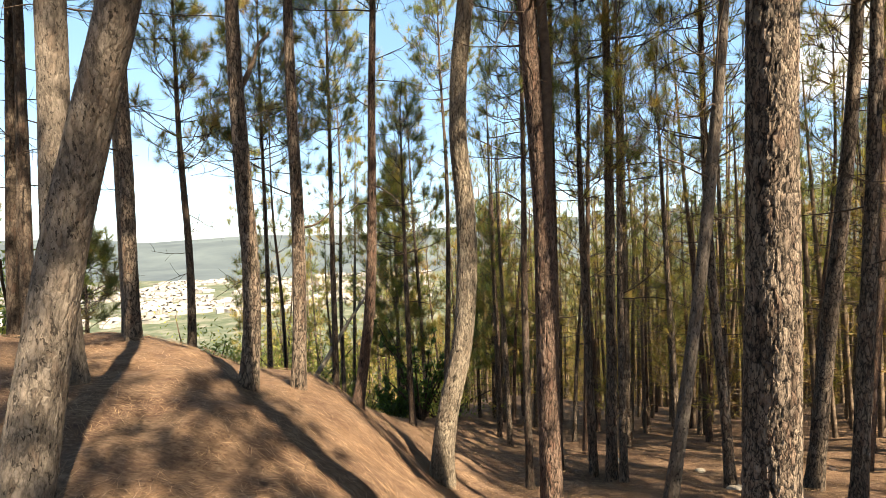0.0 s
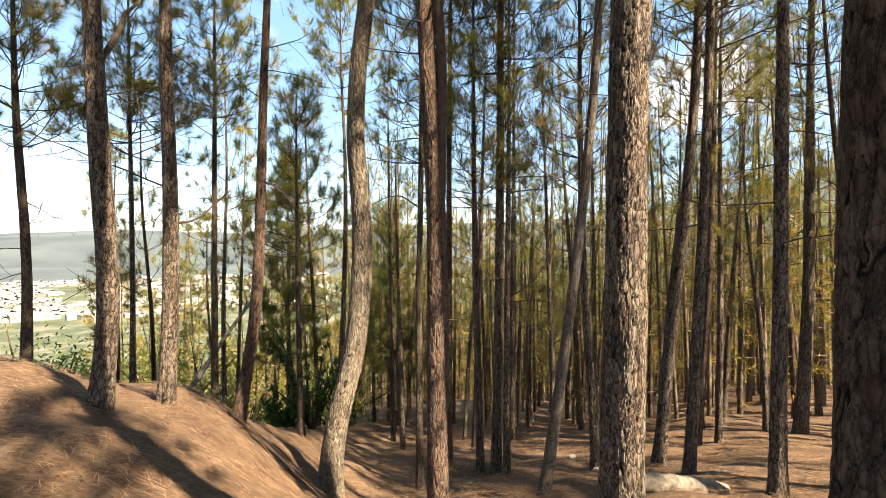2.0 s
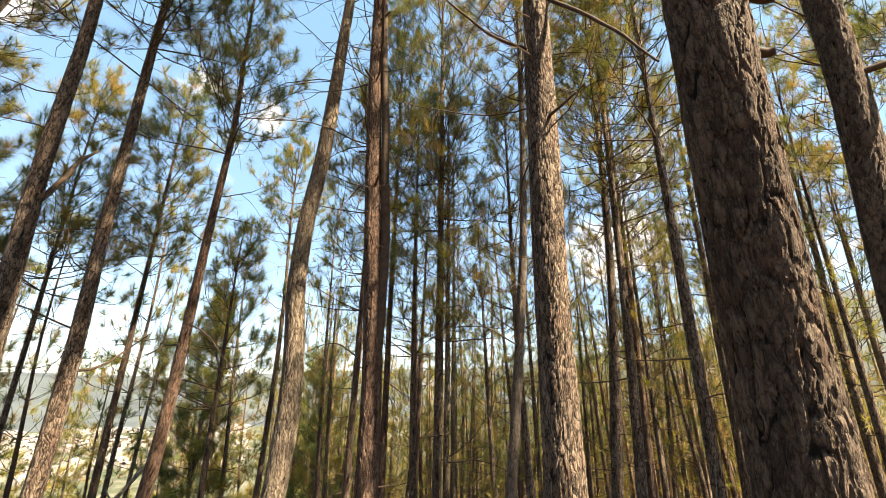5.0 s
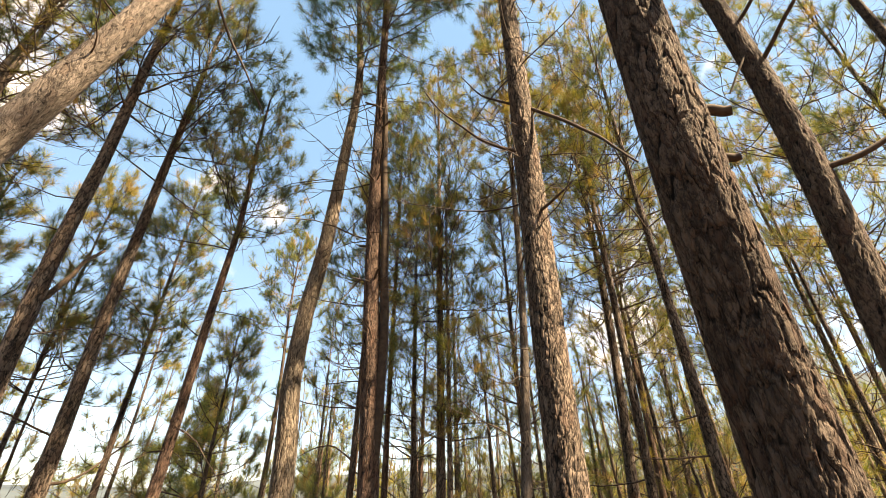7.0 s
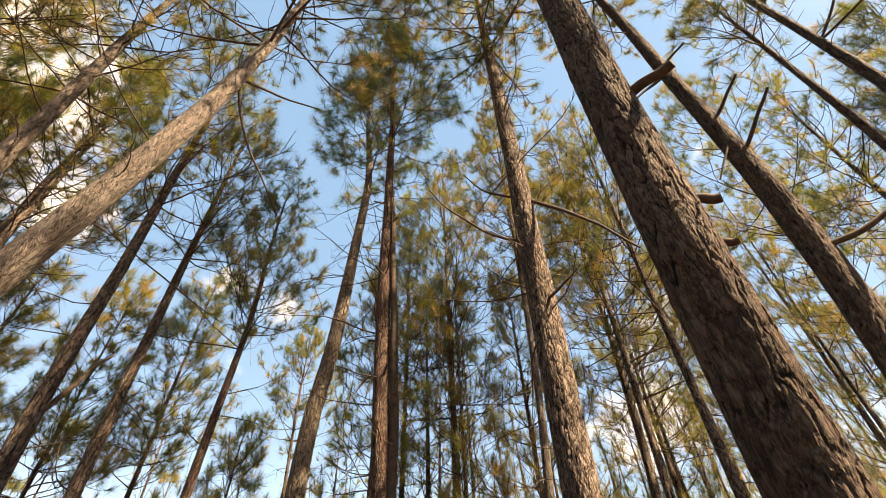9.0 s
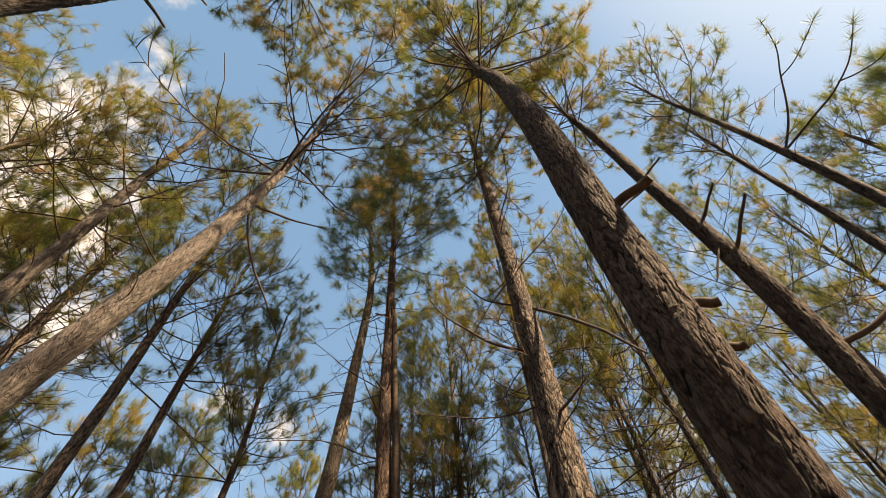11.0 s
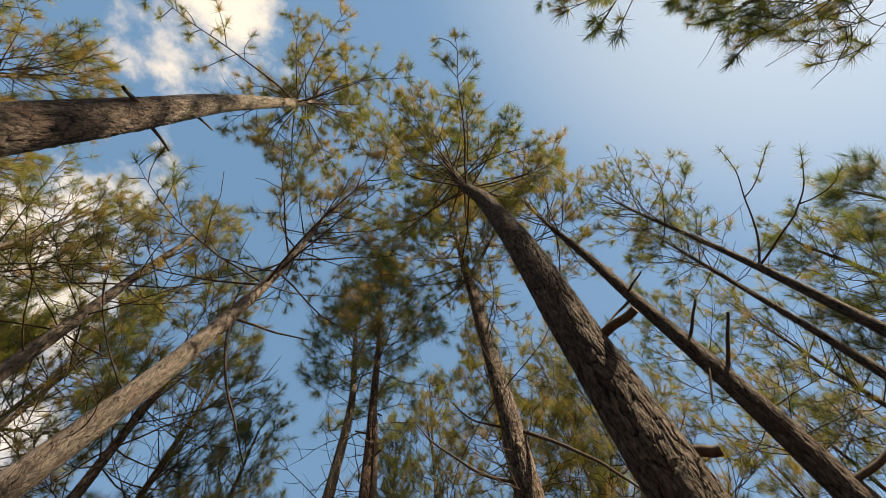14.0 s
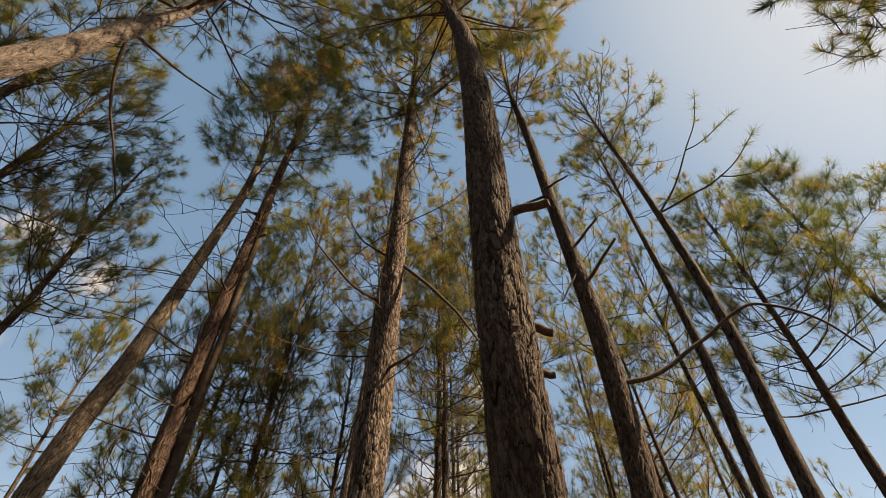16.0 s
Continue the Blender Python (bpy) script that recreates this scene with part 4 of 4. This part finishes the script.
def hill_material():
    m, nt, bsdf = material("hills_with_haze_glow", 1.0)
    v = scaled(nt, (1, 1, 1))
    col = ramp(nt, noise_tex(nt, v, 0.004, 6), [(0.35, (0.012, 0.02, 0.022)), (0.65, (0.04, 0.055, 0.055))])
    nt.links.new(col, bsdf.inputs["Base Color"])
    # faint blue emission paints the haze of distance onto the hills
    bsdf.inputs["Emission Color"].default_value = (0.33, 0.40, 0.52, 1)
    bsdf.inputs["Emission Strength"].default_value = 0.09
    return m


def build_hills():
    heads = [-180, -120, -70, -50, -40, -32, -22, -10, 0, 10, 25, 40, 52, 60, 66, 74, 90, 120, 150, 180]
    rises = [3, 3, 1.5, 1.0, 1.4, 0.9, 1.6, 1.2, 2.0, 2.6, 3.0, 4.5, 7.0, 9.2, 9.8, 8.5, 7.0, 5.0, 4.0, 3]
    az = np.arange(-180, 180, 0.75)
    el = hermite(heads, rises, az) + 0.25 * np.array([noise.fractal((a * 0.12, 3.0, 0), 1.0, 2.0, 5) for a in az])
    rows = []
    for f, r in ((-1.6, 1050), (0.0, 1700), (0.55, 2200), (0.85, 2450), (1.0, 2650), (0.6, 3100)):
        e = np.where(f < 0.01, -2.2 + f, el * f)
        rr = r * (1 + 0.03 * np.sin(np.radians(az) * 17))
        rows.append(np.column_stack([rr * np.sin(np.radians(az)), rr * np.cos(np.radians(az)), EYE + r * np.tan(np.radians(e))]))
    n, k = len(az), len(rows)
    i, j = np.meshgrid(np.arange(k - 1), np.arange(n), indexing="ij")
    q = np.stack([i * n + j, i * n + (j + 1) % n, (i + 1) * n + (j + 1) % n, (i + 1) * n + j], -1).reshape(-1, 4)
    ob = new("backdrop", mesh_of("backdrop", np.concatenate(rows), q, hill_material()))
    tagged(ob, "wooded hills beyond the valley, blue haze painted on as a faint glow", "hills", kind="structure")


build_hills()


def shrub(x, y, height, width, seed, tone, label, leaf=0.07, count=1500):
    """A leafy shrub: several stems and a cloud of small leaves in uneven clumps."""
    rs = np.random.RandomState(seed)
    root = new("shrub")
    z = gz(x, y)
    root.location = (x, y, z)
    tagged(root, label, "shrub")
    wood, leaves = Bag(), Bag()
    clumps = []
    for k in range(11):
        t = limb_line(rs, (0, 0, -0.1), rs.rand() * 6.28, 1.25 - 0.5 * rs.rand() * width / height, height * (0.45 + 0.5 * rs.rand()), -0.15, 7, 0.12)
        wood.add(*tube(t, 0.02 * height * (1 - 0.8 * np.linspace(0, 1, 8)) * 0.6 + 0.003, 5))
        for f in range(2, 8):
            clumps.append(t[f] + rs.randn(3) * 0.1 * width)
    clumps = np.array(clumps)
    c = clumps[rs.randint(len(clumps), size=count)] + rs.randn(count, 3) * 0.13 * width
    a = unit(rs.randn(count, 3)) * leaf
    b = unit(np.cross(a, rs.randn(count, 3))) * leaf * 0.35
    v = np.stack([c - a, c + b, c + a, c - b], 1).reshape(-1, 3)
    tn = np.repeat(np.clip(tone + 0.2 * rs.randn(count), 0, 1), 4)
    leaves.add(v, np.arange(4 * count).reshape(-1, 4), tn)
    piece("stem", wood.mesh("stem", TWIG), root)
    piece("foliage", leaves.mesh("foliage", LEAF, False), root, kind="stuff")
    return root


def scrub():
    def at(az, r):
        return r * math.sin(math.radians(az)), r * math.cos(math.radians(az))
    for az, r, high, foot, wide, seed, tone, label in (
            (-40.2, 8.6, 1.8, 0.15, 0.6, 81, 0.42, "young bright green pine behind the mound"),
            (6.4, 13.0, 6.4, 1.0, 1.2, 82, 0.25, "young green pine among the golden ones"),
            (-6.4, 12.0, 7.2, 1.6, 0.95, 83, 0.35, "young green pine below the bank")):
        x, y = at(az, r)
        z = gz(x, y)
        pine([(x, y, 0), (x, y, z + 0.6 * high)], 0.03 + 0.014 * high, z + foot, z + high, wide, seed, tone, BARK_GREY, 10, 0.15, z + 0.1,
             needles=60, gap=0.3, thin=0.0, size=0.17 if high < 3 else 0.24, width=0.003, single=False, full=True, label=label)
    shrub(*at(-3.6, 10.8), 3.2, 0.3, 61, 0.25, "dark green leafy sapling below the bank", 0.075, 1500)
    shrub(*at(-6.8, 11.0), 1.2, 0.4, 62, 0.2, "dark green low shrub below the bank", 0.08, 1300)
    first = shrub(*at(-29, 15), 2.6, 1.7, 63, 0.95, "yellow-green scrub on the slope below the crest", 0.055, 2100)
    second = shrub(*at(-20, 17), 3.6, 2.0, 64, 0.8, "yellow-green scrub on the slope below the crest", 0.06, 2200)
    rs = np.random.RandomState(77)
    for k in range(34):
        x, y = at(-48 + 52 * rs.rand(), 13 + 45 * rs.rand() ** 1.4)
        s = 0.7 + 0.9 * rs.rand()
        ob = copy_thing((first, second)[k % 2], Matrix())
        ob.matrix_basis = pose(x, y, gz(x, y), 0, 0, rs.rand() * 360) @ Matrix.Diagonal((s, s, s, 1))


scrub()


def far_woods():
    """The wooded slope beyond the grove: rough cones of needle brushes on thin stems."""
    rs = np.random.RandomState(21)
    leaf, stem = Bag(), Bag()
    for k in range(380):
        az, r = math.radians(-24 + 104 * rs.rand()), 44 + 150 * rs.rand() ** 1.5
        x, y = r * math.sin(az), r * math.cos(az)
        z, h = gz(x, y), 8 + 5 * rs.rand()
        n = 48
        u = rs.rand(n) ** 1.3
        a, w = rs.rand(n) * 6.28, (1.9 * (1 - u) + 0.3) * rs.rand(n) ** 0.5
        c = np.column_stack([x + w * np.sin(a), y + w * np.cos(a), z + h * (0.08 + 0.92 * u)])
        d = unit(np.column_stack([np.sin(a), np.cos(a), 0.6 + u]))
        leaf.add(*tuft_needles(rs, c, d, np.full(n, 0.9), 9, np.clip(0.4 + 0.5 * rs.rand() + 0.15 * rs.randn(n), 0, 1), 0.05, 0.1, 0.5))
        stem.add(*tube([(x, y, z - 0.3), (x, y, z + h * 0.5), (x, y, z + h)], [0.12, 0.08, 0.02], 4))
    # taller trees that close the view between the trunks, browner towards the foot
    for k in range(150):
        az, r = math.radians(2 + 62 * rs.rand()), 24 + 26 * rs.rand()
        x, y = r * math.sin(az), r * math.cos(az)
        z, h = gz(x, y), 9.5 + 4.5 * rs.rand()
        n = 64
        u = 0.06 + 0.94 * rs.rand(n)
        a, w = rs.rand(n) * 6.28, (1.6 * (1 - u) + 0.3) * rs.rand(n) ** 0.5
        c = np.column_stack([x + w * np.sin(a), y + w * np.cos(a), z + h * u])
        d = unit(np.column_stack([np.sin(a), np.cos(a), 0.4 + u]))
        leaf.add(*tuft_needles(rs, c, d, np.full(n, 0.55), 10, np.clip(0.95 - 0.55 * u + 0.15 * rs.randn() + 0.12 * rs.randn(n), 0, 1), 0.018, 0.1, 0.35))
        stem.add(*tube([(x, y, z - 0.3), (x + 0.2 * rs.randn(), y, z + h * 0.5), (x, y, z + h)], [0.1, 0.07, 0.02], 5))
    # nearer crowns that fill the gaps down the slope
    for k in range(38):
        az, r = math.radians(20 + 46 * rs.rand()), 12.5 + 12 * rs.rand()
        x, y = r * math.sin(az), r * math.cos(az)
        z, h = gz(x, y), 7.5 + 4 * rs.rand()
        n = 72
        u = 0.12 + 0.88 * rs.rand(n)
        a, w = rs.rand(n) * 6.28, (1.5 * (1 - u) + 0.25) * rs.rand(n) ** 0.5
        c = np.column_stack([x + w * np.sin(a), y + w * np.cos(a), z + h * u])
        d = unit(np.column_stack([np.sin(a), np.cos(a), 0.4 + u]))
        leaf.add(*tuft_needles(rs, c, d, np.full(n, 0.3), 15, np.clip(0.85 - 0.5 * u + 0.15 * rs.randn() + 0.15 * rs.randn(n), 0, 1), 0.0055, 0.12, 0.2))
        stem.add(*tube([(x, y, z - 0.3), (x + 0.15 * rs.randn(), y, z + h * 0.5), (x, y, z + h)], [0.06, 0.045, 0.015], 5))
        for i in range(0, n, 4):
            stem.add(*tube([(x, y, z + h * u[i] - 0.15), c[i]], [0.01, 0.005], 3))
    # slender poles between the trees of the grove
    for k in range(300):
        az, r = math.radians(1 + 66 * rs.rand()), 11 + 36 * rs.rand()
        x, y = r * math.sin(az), r * math.cos(az)
        z, h = gz(x, y), 5.5 + 3.5 * rs.rand()
        n = 42
        lean = rs.randn(2) * 0.3
        u = 0.1 + 0.9 * rs.rand(n)
        a, w = rs.rand(n) * 6.28, 1.1 * (1.1 - u) + 0.15
        c = np.column_stack([x + lean[0] * u + w * np.sin(a), y + lean[1] * u + w * np.cos(a), z + h * u])
        d = unit(np.column_stack([np.sin(a), np.cos(a), 0.5 + u]))
        leaf.add(*tuft_needles(rs, c, d, np.full(n, 0.34), 14, np.clip(0.95 - 0.45 * u + 0.2 * rs.randn() + 0.12 * rs.randn(n), 0, 1), 0.008, 0.15, 0.2))
        stem.add(*tube([(x, y, z - 0.3), (x + 0.5 * lean[0] + 0.05 * rs.randn(), y + 0.5 * lean[1], z + h * 0.5), (x + lean[0], y + lean[1], z + h)], [0.05 + 0.035 * rs.rand(), 0.045, 0.012], 5))
        for i in range(0, n, 3):
            stem.add(*tube([(x + lean[0] * u[i], y + lean[1] * u[i], z + h * u[i] - 0.1), c[i]], [0.012, 0.006], 3))
    ob = new("far_woods", leaf.mesh("far_woods", NEEDLE, False))
    tagged(ob, "distant yellow-green pine wood down the slope", "woods", kind="stuff")
    piece("stems", stem.mesh("stems", POLE), ob, kind="stuff")


far_woods()


def build_road():
    t = np.linspace(0, 1, 60)
    x, y = -2 + 26 * t, 23.5 + 4 * np.sin(t * 3.0)
    left = np.column_stack([x, y, ground_z(x, y) + 0.06])
    right = np.column_stack([x, y + 3.2, ground_z(x, y + 3.2) + 0.06])
    low = np.concatenate([left, right, left - (0, 0, 0.25), right - (0, 0, 0.25)])
    n, i = 60, np.arange(59)
    q = np.concatenate([np.stack([i, i + 1, n + i + 1, n + i], 1), np.stack([i, 2 * n + i, 2 * n + i + 1, i + 1], 1), np.stack([n + i, n + i + 1, 3 * n + i + 1, 3 * n + i], 1)])
    tagged(new("road", mesh_of("road", low, q, ASPHALT)), "narrow grey track crossing the foot of the slope", "road", kind="structure")


build_road()


# ---- on the forest floor ----
def fallen_log():
    x, y = 5.25 * math.sin(radians(42)), 5.25 * math.cos(radians(42))
    root = new("fallen_log")
    z = gz(x, y)
    root.location = (x, y, z + 0.07)
    tagged(root, "pale weathered log lying on the needles", "log")
    t = np.linspace(-0.62, 0.62, 40)
    pts = np.column_stack([t * 0.93, -t * 0.3, 0.03 * np.sin(t * 4) - 0.13 * t])
    v, q = tube(pts, 0.105 - 0.02 * t + 0.006 * np.sin(t * 30), 20)
    piece("log_body", mesh_of("log_body", v, q, DEADWOOD), root)
    for end in (0, -1):
        ring = v[:20] if end == 0 else v[-20:]
        c = np.vstack([ring, ring.mean(0)])
        f = np.array([(k, (k + 1) % 20, 20) for k in range(20)])
        piece("cut_end", mesh_of("cut_end", c, f if end else f[:, ::-1], CUTWOOD, False), root)


fallen_log()


def dead_trunk():
    a, b = radians(-17.5), radians(-10.5)
    x, y = 8.8 * math.sin(a), 8.8 * math.cos(a)
    z = gz(x, y)
    root = new("dead_trunk")
    root.location = (x, y, z)
    tagged(root, "pale dead trunk leaning over below the crest", "dead tree")
    end = np.array([9.8 * math.sin(b) - x, 9.8 * math.cos(b) - y, 0.45 - z])
    f = np.linspace(-0.05, 1, 24)[:, None]
    v, q = tube(end * f + 0.02 * np.column_stack([np.sin(f[:, 0] * 7), np.cos(f[:, 0] * 5), np.sin(f[:, 0] * 6)]), np.linspace(0.055, 0.025, 24), 9)
    piece("trunk", mesh_of("trunk", v, q, DEADWOOD), root)
    for k in (9, 15, 19):
        c = end * f[k]
        w = np.array([0.25 * math.sin(k * 2.0), 0.2 * math.cos(k * 1.3), 0.3])
        v, q = tube([c, c + 0.6 * w, c + w + np.array([0.08, 0, -0.03])], [0.016, 0.011, 0.005], 5)
        piece("branch_stub", mesh_of("branch_stub", v, q, DEADWOOD), root)


dead_trunk()


def stones():
    rs = np.random.RandomState(3)
    for k in range(6):
        az, r = math.radians(12 + 34 * rs.rand()), 5.6 + 3.2 * rs.rand()
        bm = bmesh.new()
        bmesh.ops.create_icosphere(bm, subdivisions=2, radius=1)
        s = 0.04 + 0.06 * rs.rand()
        for v in bm.verts:
            v.co = Vector((v.co.x * s * 1.4, v.co.y * s, v.co.z * s * 0.55)) * (1 + 0.35 * noise.noise(v.co * 1.4 + Vector((k, 0, 0))))
        me = bpy.data.meshes.new("stone")
        bm.to_mesh(me)
        bm.free()
        me.materials.append(STONE)
        x, y = r * math.sin(az), r * math.cos(az)
        ob = new("stone", me)
        ob.matrix_basis = pose(x, y, gz(x, y) + s * 0.15, 0, 0, rs.rand() * 360)
        tagged(ob, "pale stone half sunk in the needle litter", "stone", "stones on the slope")


stones()


def needle_litter():
    """Fallen needles and twigs strewn over the floor that lies in view."""
    rs = np.random.RandomState(8)
    n = 85000
    az, r = np.radians(-58 + 125 * rs.rand(n)), 1.2 + 8.3 * rs.rand(n) ** 0.85
    x, y = r * np.sin(az), r * np.cos(az)
    keep = np.array([noise.noise((a * 1.7, b * 1.7, 5.0)) + 0.35 * noise.noise((a * 7, b * 7, 2.0)) for a, b in zip(x, y)]) > -0.22
    x, y = x[keep], y[keep]
    n = len(x)
    w, ln = rs.rand(n) * 6.28, 0.04 + 0.05 * rs.rand(n)
    dx, dy = np.cos(w) * ln, np.sin(w) * ln
    sx, sy = -np.sin(w) * 0.0013, np.cos(w) * 0.0013
    lift = 0.03 + 0.02 * rs.rand(n)
    za, zb, zc = ground_z(x - dx, y - dy) + lift, ground_z(x, y) + lift, ground_z(x + dx, y + dy) + lift + 0.02 * rs.rand(n) ** 3
    v = np.stack([np.column_stack([x - dx, y - dy, za]), np.column_stack([x + sx, y + sy, zb + 0.003]), np.column_stack([x + dx, y + dy, zc]), np.column_stack([x - sx, y - sy, zb + 0.003])], 1).reshape(-1, 3)
    ob = new("needle_litter", mesh_of("needle_litter", v, np.arange(4 * n).reshape(-1, 4), STRAW, False, tone=np.repeat(np.clip(0.5 + 0.28 * rs.randn(n), 0, 1), 4)))
    tagged(ob, "fallen tan pine needles strewn over the slope", "pine litter", kind="stuff")


needle_litter()
